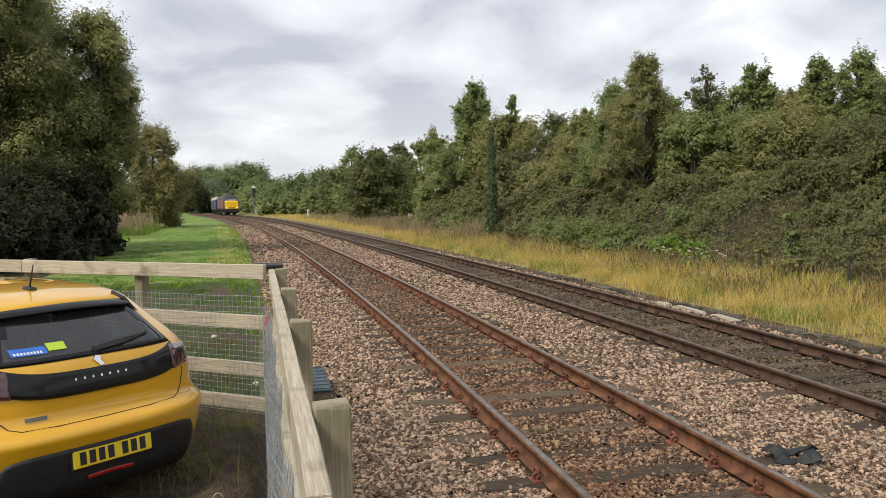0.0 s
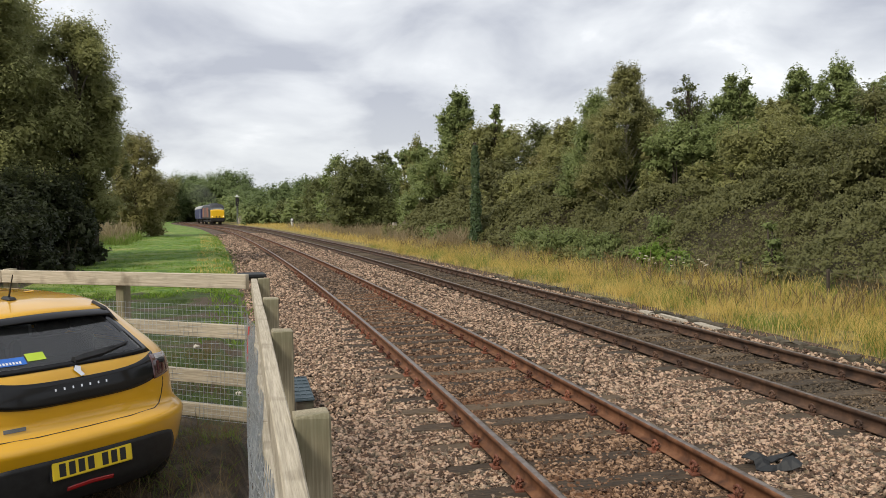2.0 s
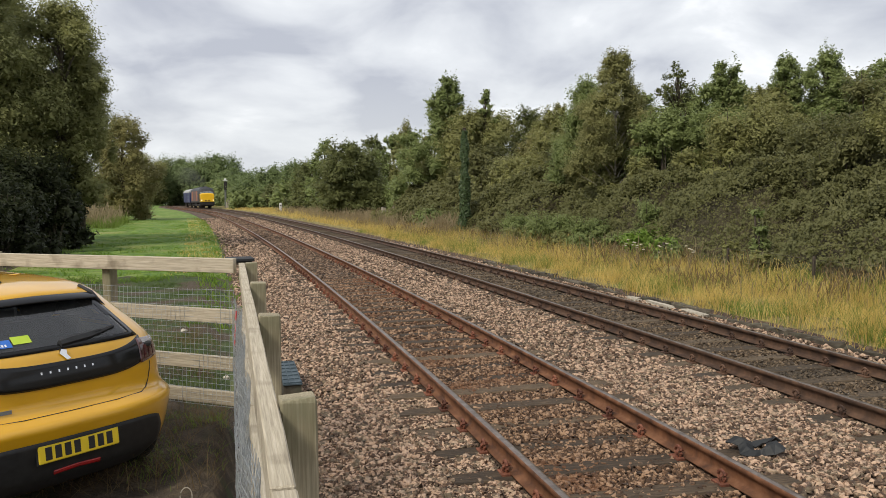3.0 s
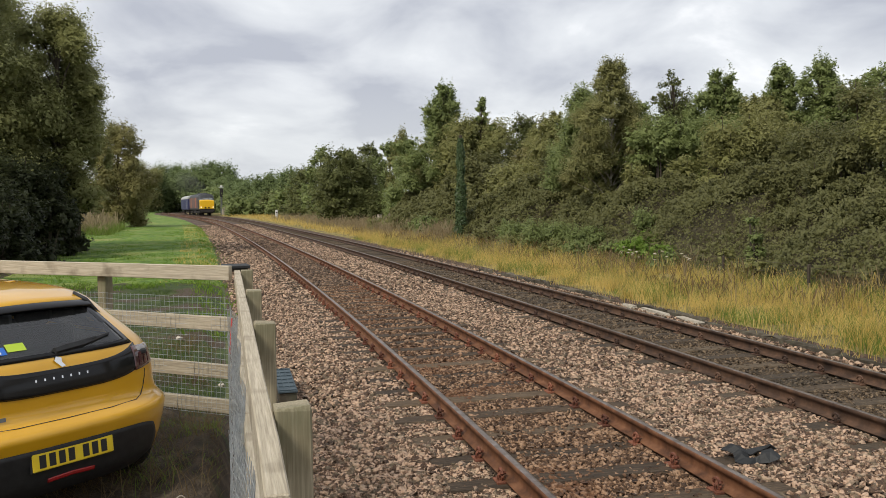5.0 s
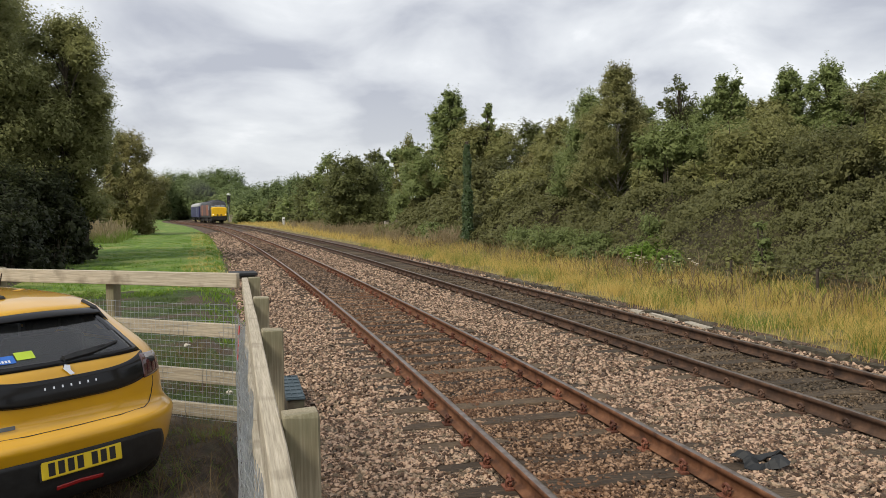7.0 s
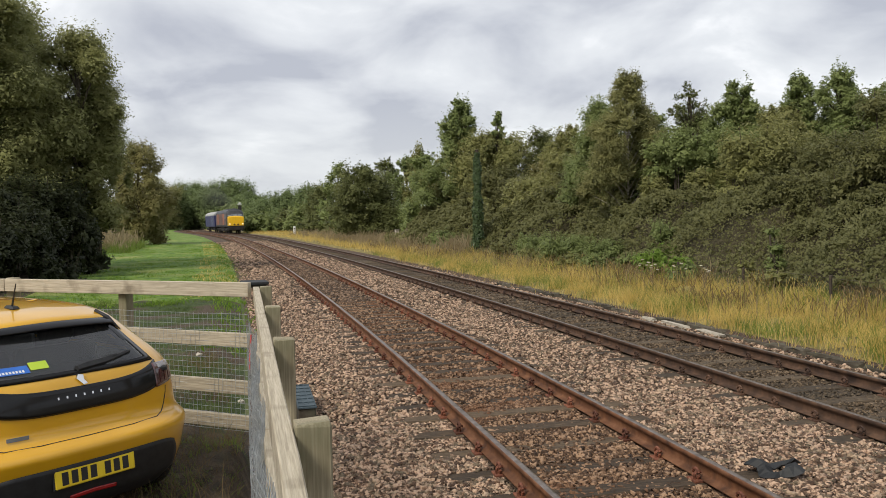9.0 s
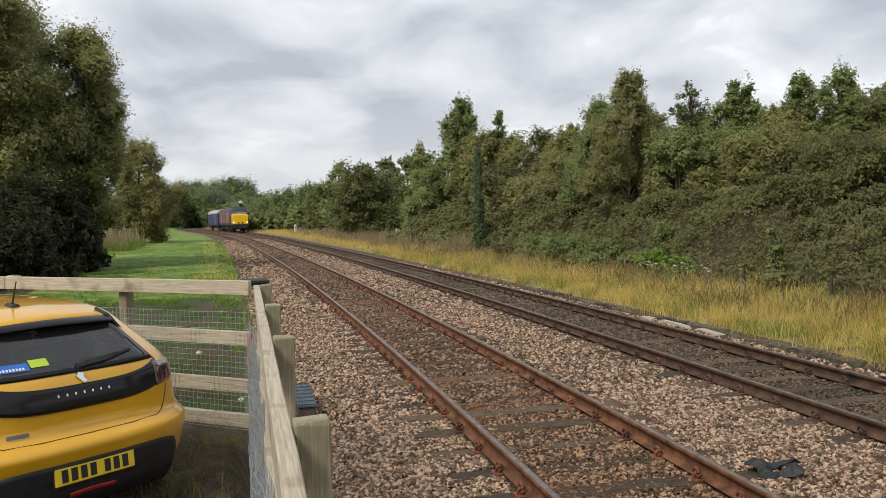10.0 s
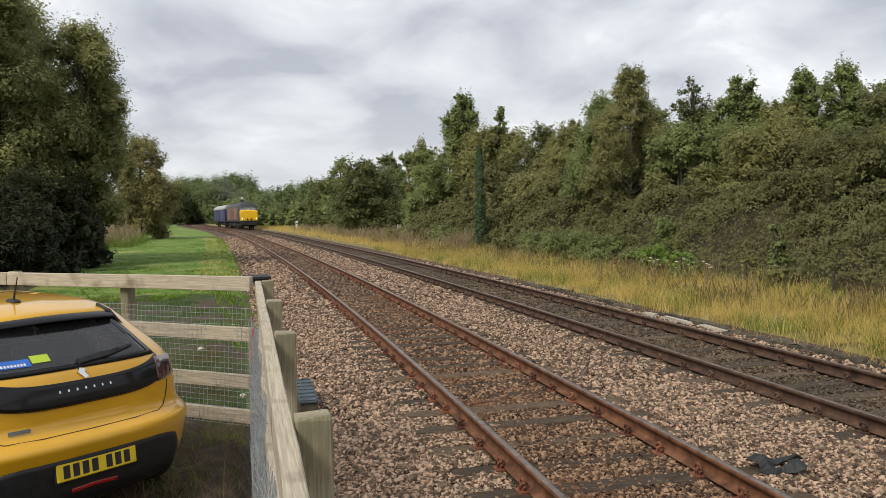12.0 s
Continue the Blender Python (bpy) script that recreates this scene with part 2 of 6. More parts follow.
M["steel_grey"] = ramp_mat("grey_painted_steel", ((0.10, 0.11, 0.11), (0.22, 0.23, 0.23)), 4, 5, 0.6, bump=0.1)
M["bark"] = ramp_mat("bark", ((0.03, 0.022, 0.015), (0.07, 0.055, 0.04), (0.12, 0.10, 0.075)), 4, 8, 0.95, bump=0.8, bump_scale=15, dist=0.03, stretch=(4, 4, 0.7))
M["birch_bark"] = ramp_mat("pale_bark", ((0.10, 0.08, 0.06), (0.30, 0.27, 0.22), (0.45, 0.42, 0.36)), 3, 8, 0.9, bump=0.4, bump_scale=15, dist=0.02, stretch=(1, 1, 3))
M["leaf_dark"] = leaf("dark_leaves", (0.101, 0.114, 0.042), (0.156, 0.171, 0.062), (0.227, 0.238, 0.093))
M["grass_strip"] = leaf("lush_strip_grass", (0.075, 0.145, 0.014), (0.16, 0.27, 0.028), (0.31, 0.40, 0.068), 0.7)
M["ivy"] = leaf("ivy_leaves", (0.055, 0.092, 0.040), (0.098, 0.145, 0.062), (0.160, 0.215, 0.100), 0.35)
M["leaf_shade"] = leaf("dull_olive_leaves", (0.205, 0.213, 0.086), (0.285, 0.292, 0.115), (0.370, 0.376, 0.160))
# near-black leaves: the shade beneath the tall left trees, put into the colour
M["leaf_under_canopy_shade"] = leaf("canopy_shaded_leaves", (0.026, 0.032, 0.014), (0.042, 0.050, 0.021), (0.068, 0.078, 0.034), 0.45)
M["leaf_mid"] = leaf("green_leaves", (0.185, 0.230, 0.082), (0.235, 0.280, 0.103), (0.302, 0.345, 0.138))
M["leaf_olive"] = leaf("olive_leaves", (0.217, 0.223, 0.079), (0.268, 0.268, 0.101), (0.359, 0.345, 0.149))
M["leaf_autumn"] = leaf("turning_leaves", (0.195, 0.187, 0.068), (0.262, 0.242, 0.094), (0.360, 0.322, 0.136))
M["leaf_brown"] = leaf("brown_bramble_leaves", (0.120, 0.124, 0.050), (0.169, 0.171, 0.067), (0.244, 0.239, 0.105))
# dark brown core colour that stands in for shade between the bramble leaves
M["bank_inner_shade"] = ramp_mat("bramble_gap_shade", ((0.050, 0.042, 0.022), (0.090, 0.078, 0.042), (0.15, 0.13, 0.072)), 7, 6, 0.95, bump=1.0, bump_scale=16, dist=0.1)
M["leaf_bright"] = leaf("bright_nettle_leaves", (0.165, 0.255, 0.048), (0.225, 0.330, 0.062), (0.305, 0.410, 0.092))
M["grass_gold"] = leaf("dry_golden_grass", (0.36, 0.26, 0.068), (0.67, 0.50, 0.155), (0.86, 0.70, 0.30), 0.7)
M["grass_green"] = leaf("green_grass", (0.085, 0.125, 0.022), (0.17, 0.24, 0.043), (0.29, 0.36, 0.085), 0.7)
# blades of the same grass, tree shade included in their dark green
M["grass_rank_shaded"] = leaf("rank_grass_with_tree_shade", (0.045, 0.072, 0.013), (0.085, 0.130, 0.024), (0.16, 0.21, 0.048), 0.7)
M["leaf_far"] = leaf("distant_green_leaves", (0.135, 0.180, 0.072), (0.180, 0.230, 0.092), (0.24, 0.295, 0.125))
M["leaf_birch"] = leaf("yellowing_birch_leaves", (0.215, 0.220, 0.088), (0.285, 0.280, 0.115), (0.375, 0.355, 0.155))
M["grass_brown"] = leaf("brown_dead_weeds", (0.11, 0.075, 0.035), (0.19, 0.135, 0.065), (0.30, 0.22, 0.12), 0.8)
M["grass_straw"] = leaf("straw_stems", (0.20, 0.16, 0.09), (0.34, 0.27, 0.16), (0.48, 0.40, 0.27), 0.8)


# ---------------------------------------------------------------- the line of the railway
KNOTS = (0, 20, 40, 70, 110, 160, 260)
CURVE = (3.737, 1.135, 0.674, 0.661, 1.76, -0.322, -1.583)  # 1/km, to the left
S_AX = np.arange(-60, 341, 0.5)
TH_AX = np.zeros_like(S_AX)
kap = np.interp(S_AX, KNOTS, CURVE, left=0, right=0) * 1e-3
TH_AX[1:] = np.cumsum((kap[1:] + kap[:-1]) / 2 * 0.5)
TH_AX += 0.19368 - np.interp(0, S_AX, TH_AX)
mid_th = (TH_AX[1:] + TH_AX[:-1]) / 2
X_AX = np.concatenate([[0], np.cumsum(-np.sin(mid_th) * 0.5)])
Y_AX = np.concatenate([[0], np.cumsum(np.cos(mid_th) * 0.5)])
X_AX += 2.8227 - np.interp(0, S_AX, X_AX)
Y_AX -= np.interp(0, S_AX, Y_AX)
GAUGE, FAR_U = 1.505, 3.707  # rail centres; the far track's centre from the near one's


def line_at(s, u=0.0):
    """The plan point at s along the near track and u to its right, and the heading."""
    th = np.interp(s, S_AX, TH_AX)
    return np.interp(s, S_AX, X_AX) + u * np.cos(th), np.interp(s, S_AX, Y_AX) + u * np.sin(th), th


def smooth(x, a, b):
    t = np.clip((x - a) / (b - a), 0, 1)
    return t * t * (3 - 2 * t)


def rise(s):
    """The line climbs gently round the far curve."""
    return 0.36 * smooth(s, 65, 150)


def on_line(s, u, z, turn=0.0):
    x, y, th = line_at(s, u)
    return pose(float(x), float(y), z + float(rise(s)), 0, 0, math.degrees(float(th)) + turn)


def ground_z(s, u):
    """The ground's height at s, u; the rail heads are at 0."""
    s, u = np.asarray(s, float), np.asarray(u, float)
    z = np.full(np.broadcast(s, u).shape, -0.195)
    z = z - 0.05 * smooth(-u, 1.35, 2.2)
    left_yard = 0.10 - 0.045 * smooth(-u, 3.2, 4.2)
    left_field = -0.02 + 0.10 * smooth(-u, 5, 14)
    yard = 1 - smooth(s, 7.6, 8.6)
    z = z + (left_field - z) * smooth(-u, 2.7, 3.6) * (1 - yard) + (left_yard - z) * smooth(-u, 2.86, 3.05) * yard
    z = z + 0.13 * smooth(u, 5.42, 5.6) + 0.10 * smooth(u, 6, 10) + 1.3 * smooth(u, 11, 20) * (1 - smooth(s, 60, 100))
    return z + rise(s)


# ---------------------------------------------------------------- builders
def mesh_object(name, bm, material, smooth_shade=False):
    me = bpy.data.meshes.new(name)
    bm.to_mesh(me)
    bm.free()
    for mt in material if isinstance(material, (list, tuple)) else (material,):
        me.materials.append(mt)
    if smooth_shade:
        me.polygons.foreach_set("use_smooth", [True] * len(me.polygons))
    return new(name, me)


def part(name, bm, material, parent, label="", smooth_shade=False):
    ob = mesh_object(name, bm, material, smooth_shade)
    ob.parent = parent
    if label:
        ob["label"] = label
    return ob


def share(name, me, parent, m):
    ob = new(name, me)
    ob.parent = parent
    ob.matrix_basis = m
    return ob


def box(bm, lo, hi, bevel=0.0, m=None):
    """A box from corner lo to corner hi, its edges bevelled."""
    r = bmesh.ops.create_cube(bm, size=1.0)
    vs = r["verts"]
    for v in vs:
        v.co = Vector([lo[i] + (v.co[i] + 0.5) * (hi[i] - lo[i]) for i in range(3)])
    if bevel:
        es = list({e for v in vs for e in v.link_edges})
        r = bmesh.ops.bevel(bm, geom=es, offset=bevel, segments=1, affect="EDGES", clamp_overlap=True)
        vs = r["verts"]
    if m is not None:
        bmesh.ops.transform(bm, matrix=m, verts=list({v for v in vs}))
    return vs


def tube(bm, pts, radii, sides=6, cap=True):
    """A tapered tube along pts."""
    rings = []
    for i, p in enumerate(pts):
        p = Vector(p)
        a, b = Vector(pts[max(i - 1, 0)]), Vector(pts[min(i + 1, len(pts) - 1)])
        d = (b - a).normalized()
        e = d.orthogonal().normalized() if abs(d.z) > 0.99 else d.cross(Vector((0, 0, 1))).normalized()
        g = d.cross(e)
        r = radii[i] if isinstance(radii, (list, tuple)) else radii
        rings.append([bm.verts.new(p + r * (math.cos(k * math.tau / sides) * e + math.sin(k * math.tau / sides) * g)) for k in range(sides)])
    for a, b in zip(rings[:-1], rings[1:]):
        for k in range(sides):
            bm.faces.new((a[k], a[(k + 1) % sides], b[(k + 1) % sides], b[k]))
    if cap:
        bm.faces.new(rings[0][::-1])
        bm.faces.new(rings[-1])


def array_mesh(name, verts, faces, material):
    """A mesh from arrays: faces is an (n, k) array of one k."""
    me = bpy.data.meshes.new(name)
    n, k = faces.shape
    me.vertices.add(len(verts))
    me.vertices.foreach_set("co", np.ascontiguousarray(verts, np.float32).ravel())
    me.loops.add(n * k)
    me.loops.foreach_set("vertex_index", np.ascontiguousarray(faces, np.int32).ravel())
    me.polygons.add(n)
    me.polygons.foreach_set("loop_start", np.arange(0, n * k, k, dtype=np.int32))
    for mt in material if isinstance(material, (list, tuple)) else (material,):
        me.materials.append(mt)
    me.update(calc_edges=True)
    return me


RNG = np.random.default_rng(7)


def units(n):
    v = RNG.normal(size=(n, 3))
    return v / np.linalg.norm(v, axis=1, keepdims=True)


# ---------------------------------------------------------------- ground
def build_ground():
    s = np.concatenate([np.arange(-40, 0, 4), np.arange(0, 12, 0.4), np.arange(12, 60, 1.0), np.arange(60, 340.1, 4)])
    u = np.array([-120, -80, -50, -35, -25, -18, -14, -11, -9, -7.5, -6.5, -5.5, -4.8, -4.2, -3.8, -3.5, -3.3, -3.15, -3.05, -2.98, -2.92, -2.86, -2.7, -2.4,
                  -2.1, -1.7, -1.35, -0.75, 0, 0.75, 1.35, 1.85, 2.4, 2.95, 3.7, 4.45, 5.0, 5.3, 5.42, 5.55, 5.8, 6.4, 7.2, 8.2, 9.4, 11, 12, 13.5, 15, 17, 20, 26, 35, 50, 80, 120])
    S, U = np.meshgrid(s, u, indexing="ij")
    x, y, _ = line_at(S, U)
    z = ground_z(S, U)
    rough = np.where(U < -3.1, 0.03, np.where(U > 5.6, 0.05, 0.004))
    z = z + RNG.normal(size=z.shape) * rough
    ns, nu = S.shape
    verts = np.stack([x, y, z], -1).reshape(-1, 3)
    idx = np.arange(ns * nu).reshape(ns, nu)
    faces = np.stack([idx[:-1, :-1], idx[:-1, 1:], idx[1:, 1:], idx[1:, :-1]], -1).reshape(-1, 4)
    sm, um = ((S[:-1, :-1] + S[1:, 1:]) / 2).ravel(), ((U[:-1, :-1] + U[1:, 1:]) / 2).ravel()
    mat = np.full(len(faces), 7)
    mat[(um > -14) & (um < -3.0)] = 3
    # near the fence: rank grass, darkened further for the left trees' shade
    mat[(um > -14) & (um < -3.0) & (sm < 23)] = 8
    mat[(um < -2.7) & (sm < 9.6)] = 4
    # earth carried on below the left trees, doubling as their shade on the grass
    mat[(um < -6.2) & (um > -14) & (sm < 20)] = 4
    mat[(um < -8.4) & (um > -14) & (sm < 34)] = 4
    mat[(um > -2.9) & (um < 5.5)] = 0
    mat[(um > -0.7) & (um < 0.7)] = 1
    mat[(um > 2.6) & (um < 4.6)] = 2
    mat[(um > 5.5) & (um < 13)] = 5
    # the sheet goes on to the horizon
    ring = np.concatenate([idx[0, :], idx[1:, -1], idx[-1, -2::-1], idx[-2:0:-1, 0]])
    centre = np.array([-20.0, 120.0])
    far = verts[ring].copy()
    d = far[:, :2] - centre
    far[:, :2] = centre + d / np.linalg.norm(d, axis=1, keepdims=True) * 3500
    far[:, 2] = -0.5
    n0 = len(verts)
    verts = np.concatenate([verts, far])
    k = np.arange(len(ring))
    outer = np.stack([ring, n0 + k, n0 + (k + 1) % len(ring), np.roll(ring, -1)], -1)
    faces = np.concatenate([faces, outer[:, ::-1]])
    mat = np.concatenate([mat, np.full(len(outer), 6)])
    mat[mat == 7] = 6
    mat[mat == 8] = 7
    me = array_mesh("ground", verts, faces, [M[k] for k in ("bed", "bed_rust", "bed_dark", "green", "dirt_and_shade", "verge", "land", "rank_shaded")])
    me.polygons.foreach_set("material_index", mat.astype(np.int32))
    me.polygons.foreach_set("use_smooth", np.ones(len(faces), bool))
    me.validate()
    return tagged(new("ground", me), "ground with pinkish ballast, green strip, trodden earth and dry verge", "ground", kind="structure")


build_ground()


# ---------------------------------------------------------------- track
SPACING, PHASE = 0.655, 6.35
RAIL = [(-0.07, -0.159), (0.07, -0.159), (0.07, -0.148), (0.018, -0.130), (0.009, -0.115), (0.009, -0.050), (0.034, -0.038), (0.035, -0.010), (0.028, -0.001),
        (0.012, 0.0), (-0.012, 0.0), (-0.028, -0.001), (-0.035, -0.010), (-0.034, -0.038), (-0.009, -0.050), (-0.009, -0.115), (-0.018, -0.130), (-0.07, -0.148)]


def build_rail(track, offset, side_mat):
    s = np.concatenate([np.arange(-12, 60, 0.5), np.arange(60, 330, 2.0)])
    prof = np.array(RAIL)
    n, k = len(s), len(prof)
    S, _ = np.meshgrid(s, prof[:, 0], indexing="ij")
    x, y, _ = line_at(S, offset + prof[None, :, 0])
    z = prof[None, :, 1] + rise(S)
    idx = np.arange(n * k).reshape(n, k)
    nxt = np.roll(idx, -1, axis=1)
    faces = np.stack([idx[:-1], nxt[:-1], nxt[1:], idx[1:]], -1).reshape(-1, 4)
    me = array_mesh("rail", np.stack([x, y, z], -1).reshape(-1, 3), faces, [side_mat, M["rail_top"]])
    top = np.zeros((n - 1, k), np.int32)
    top[:, 8:11] = 1
    me.polygons.foreach_set("material_index", top.ravel())
    ob = new("rail", me)
    ob.parent = track
    ob["label"] = "rusty steel rail with a worn grey head"
    return ob


def sleeper_mesh(mat):
    bm = bmesh.new()
    box(bm, (-1.3, -0.125, -0.13), (1.3, 0.125, 0.0), 0.012)
    bmesh.ops.subdivide_edges(bm, edges=[e for e in bm.edges if abs(e.verts[0].co.x - e.verts[1].co.x) > 1], cuts=4)
    for v in bm.verts:
        v.co.y += 0.012 * math.sin(3 * v.co.x + 1)
        v.co.z += 0.006 * math.sin(7 * v.co.x + 11 * v.co.y)
    me = bpy.data.meshes.new("sleeper")
    bm.to_mesh(me)
    bm.free()
    me.materials.append(mat)
    return me


def spike_mesh(mat):
    """A curled spring spike on its rusty bearing plate."""
    bm = bmesh.new()
    pts = [(0.0, 0.045 * math.cos(a) - 0.004, 0.052 + 0.040 * math.sin(a)) for a in [math.radians(d) for d in range(-75, 236, 31)]]
    tube(bm, [(0.0, -0.012, -0.02)] + pts, 0.014, 5)
    tube(bm, [(0.028, 0.02, -0.01), (0.028, 0.022, 0.055), (0.004, 0.018, 0.075), (-0.035, 0.01, 0.062)], 0.012, 5)
    box(bm, (-0.06, -0.07, -0.012), (0.05, 0.07, 0.010), 0.004)
    me = bpy.data.meshes.new("spring_spike")
    bm.to_mesh(me)
    bm.free()
    me.materials.append(mat)
    return me


def build_track(centre, label, side_mat, sleeper_mat, top_z):
    track = tagged(new("railway_track"), label, "railway track", "pair of running lines")
    for side in (-1, 1):
        build_rail(track, centre + side * GAUGE / 2, side_mat)
    sm, sp = sleeper_mesh(sleeper_mat), spike_mesh(M["clip"] if centre == 0 else M["clip_dark"])
    i0 = -int(18 / SPACING)
    far_v, far_f = [], []
    base = np.array([v.co[:] for v in sm.vertices])
    for i in range(i0, int(250 / SPACING)):
        s = PHASE + i * SPACING + random.uniform(-0.03, 0.03)
        turn = random.uniform(-1.2, 1.2)
        shift = random.uniform(-0.04, 0.04)
        if 1.5 < s < 55:
            ob = share("sleeper", sm, track, on_line(s, centre + shift, top_z + random.uniform(-0.012, 0.006), turn))
            if s < 30:
                for r in (-1, 1):
                    for q in (-1, 1):
                        share("spring_spike", sp, ob, pose(r * GAUGE / 2 + q * 0.088 - shift, random.uniform(-0.03, 0.03), 0.008, 0, 0, 180 if q < 0 else 0))
        else:
            m = np.array(on_line(s, centre + shift, top_z, turn))
            x0 = len(far_v) * 8
            lo, hi = np.array((-1.3, -0.125, -0.13)), np.array((1.3, 0.125, 0.0))
            c = np.array([[(lo, hi)[a][0], (lo, hi)[b][1], (lo, hi)[d][2]] for a in (0, 1) for b in (0, 1) for d in (0, 1)])
            far_v.append(c @ m[:3, :3].T + m[:3, 3])
            far_f.append(np.array([(1, 5, 7, 3), (0, 1, 3, 2), (4, 6, 7, 5), (0, 4, 5, 1), (2, 3, 7, 6)]) + x0)
    rest = new("distant_sleeper_row", array_mesh("distant_sleeper_row", np.concatenate(far_v), np.concatenate(far_f), sleeper_mat))
    rest.parent = track
    tagged(rest, kind="stuff")
    return track


build_track(0.0, "near railway track of rusty rails on weathered timber sleepers", M["rail_side"], M["sleeper"], -0.170)
build_track(FAR_U, "far railway track of dark rusty rails on oily sleepers", M["rail_side_dark"], M["sleeper_dark"], -0.176)


def stone_field(name, label, mat, zones, seed, cover=0.3):
    """Loose angular stones strewn over zones of (s0, s1, u0, u1, stones per square metre, radius, lift)."""
    rng = np.random.default_rng(seed)
    # a broken chip: a skewed block with three corners below and three above, open underneath
    low = np.array([(math.cos(a), math.sin(a), -0.6) for a in np.arange(3) * math.tau / 3])
    high = low * (0.78, 0.78, -1.0)
    chip_v = np.concatenate([low, high])
    chip_f = np.array([(3, 4, 5)] + [q for k in range(3) for q in ((k, (k + 1) % 3, 3 + (k + 1) % 3), (k, 3 + (k + 1) % 3, 3 + k))])
    simple = np.array([chip_v * rng.uniform(0.85, 1.3, (6, 1)) + rng.normal(size=(6, 3)) * 0.22 for _ in range(32)])
    allv, allf, base = [], [], 0
    for s0, s1, u0, u1, per, rad, lift in zones:
        shapes, tris = simple, chip_f
        n = int((s1 - s0) * (u1 - u0) * per)
        s, u = rng.uniform(s0, s1, n), rng.uniform(u0, u1, n)
        on = np.abs((s - PHASE + SPACING / 2) % SPACING - SPACING / 2) < 0.118
        crib = (np.abs(u) < 1.28) | (np.abs(u - FAR_U) < 1.28)
        near_rail = np.min([np.abs(u - c - q * GAUGE / 2) for c in (0, FAR_U) for q in (-1, 1)], axis=0) < 0.085
        keep = ~(on & crib & (rng.random(n) > cover)) & ~near_rail
        s, u = s[keep], u[keep]
        n = len(s)
        x, y, th = line_at(s, u)
        z = ground_z(s, u) + lift + rng.uniform(-0.004, 0.024, n)
        z = z + 0.02 * np.abs(np.sin(s * 1.7 + u) * np.sin(u * 2.1)) * (~crib[keep])
        spin = rng.uniform(0, math.pi, n)
        ax = np.stack([np.cos(spin), rng.normal(size=n) * 0.38, rng.normal(size=n) * 0.38, np.sin(spin)], -1)
        ax /= np.linalg.norm(ax, axis=1, keepdims=True)
        w, a, b, c = ax.T
        R = np.stack([1 - 2 * (b * b + c * c), 2 * (a * b - c * w), 2 * (a * c + b * w), 2 * (a * b + c * w), 1 - 2 * (a * a + c * c), 2 * (b * c - a * w),
                      2 * (a * c - b * w), 2 * (b * c + a * w), 1 - 2 * (a * a + b * b)], -1).reshape(n, 3, 3)
        sc = rad * rng.uniform(0.6, 1.35, (n, 1, 1)) * rng.uniform(0.7, 1.25, (n, 1, 3))
        v = np.einsum("nij,nkj->nki", R, shapes[rng.integers(0, len(shapes), n)] * sc)
        v[:, :, 2] *= 0.8
        allv.append((v + np.stack([x, y, z], -1)[:, None]).reshape(-1, 3))
        allf.append((tris[None] + len(shapes[0]) * np.arange(n)[:, None, None]).reshape(-1, 3) + base)
        base += len(allv[-1])
    v, f = np.concatenate(allv), np.concatenate(allf)
    return tagged(new(name, array_mesh(name, v, f, mat)), label, "ballast", kind="stuff")


stone_field("ballast_stones", "pinkish beige crushed granite ballast between the tracks", M["ballast"],
            [(0.0, 5.0, -2.70, -0.75, 620, 0.030, 0.0), (5.0, 9.0, -2.70, -0.75, 2450, 0.023, 0.0), (2.0, 5.6, 0.80, 2.95, 620, 0.030, 0.0), (5.6, 9.8, 0.80, 2.95, 2300, 0.023, 0.0), (9, 19, -2.8, -0.85, 760, 0.027, 0.0), (9.8, 20, 0.85, 2.8, 760, 0.027, 0.0),
             (19, 38, -2.8, -0.85, 170, 0.040, 0.0), (20, 42, 0.9, 2.8, 170, 0.042, 0.0), (6, 22, 4.55, 5.32, 260, 0.03, 0.0), (22, 40, 4.6, 5.3, 70, 0.045, 0.0), (38, 95, -2.85, -0.9, 32, 0.065, 0.0), (42, 95, 0.9, 2.8, 32, 0.065, 0.0)], 1, 0.03)
stone_field("rusty_ballast_stones", "rust-stained brown ballast between the near rails", M["ballast_rust"],
            [(3.0, 5.2, -0.72, 0.72, 300, 0.03, 0.0), (5.2, 11, -0.72, 0.72, 1900, 0.0225, 0.0), (11, 22, -0.72, 0.72, 420, 0.027, 0.0)], 2)
stone_field("rusty_ballast_stones", "rust-stained ballast strewn over the distant sleepers", M["ballast_brown"],
            [(22, 45, -0.7, 0.7, 130, 0.040, 0.006), (45, 120, -0.7, 0.7, 28, 0.075, 0.01)], 4, 0.85)
stone_field("oily_ballast_stones", "dark oily ballast packed round the far sleepers", M["ballast_dark"],
            [(7, 14, 2.9, 4.55, 700, 0.021, -0.004), (14, 30, 2.9, 4.55, 220, 0.029, -0.004)], 3, 0.75)


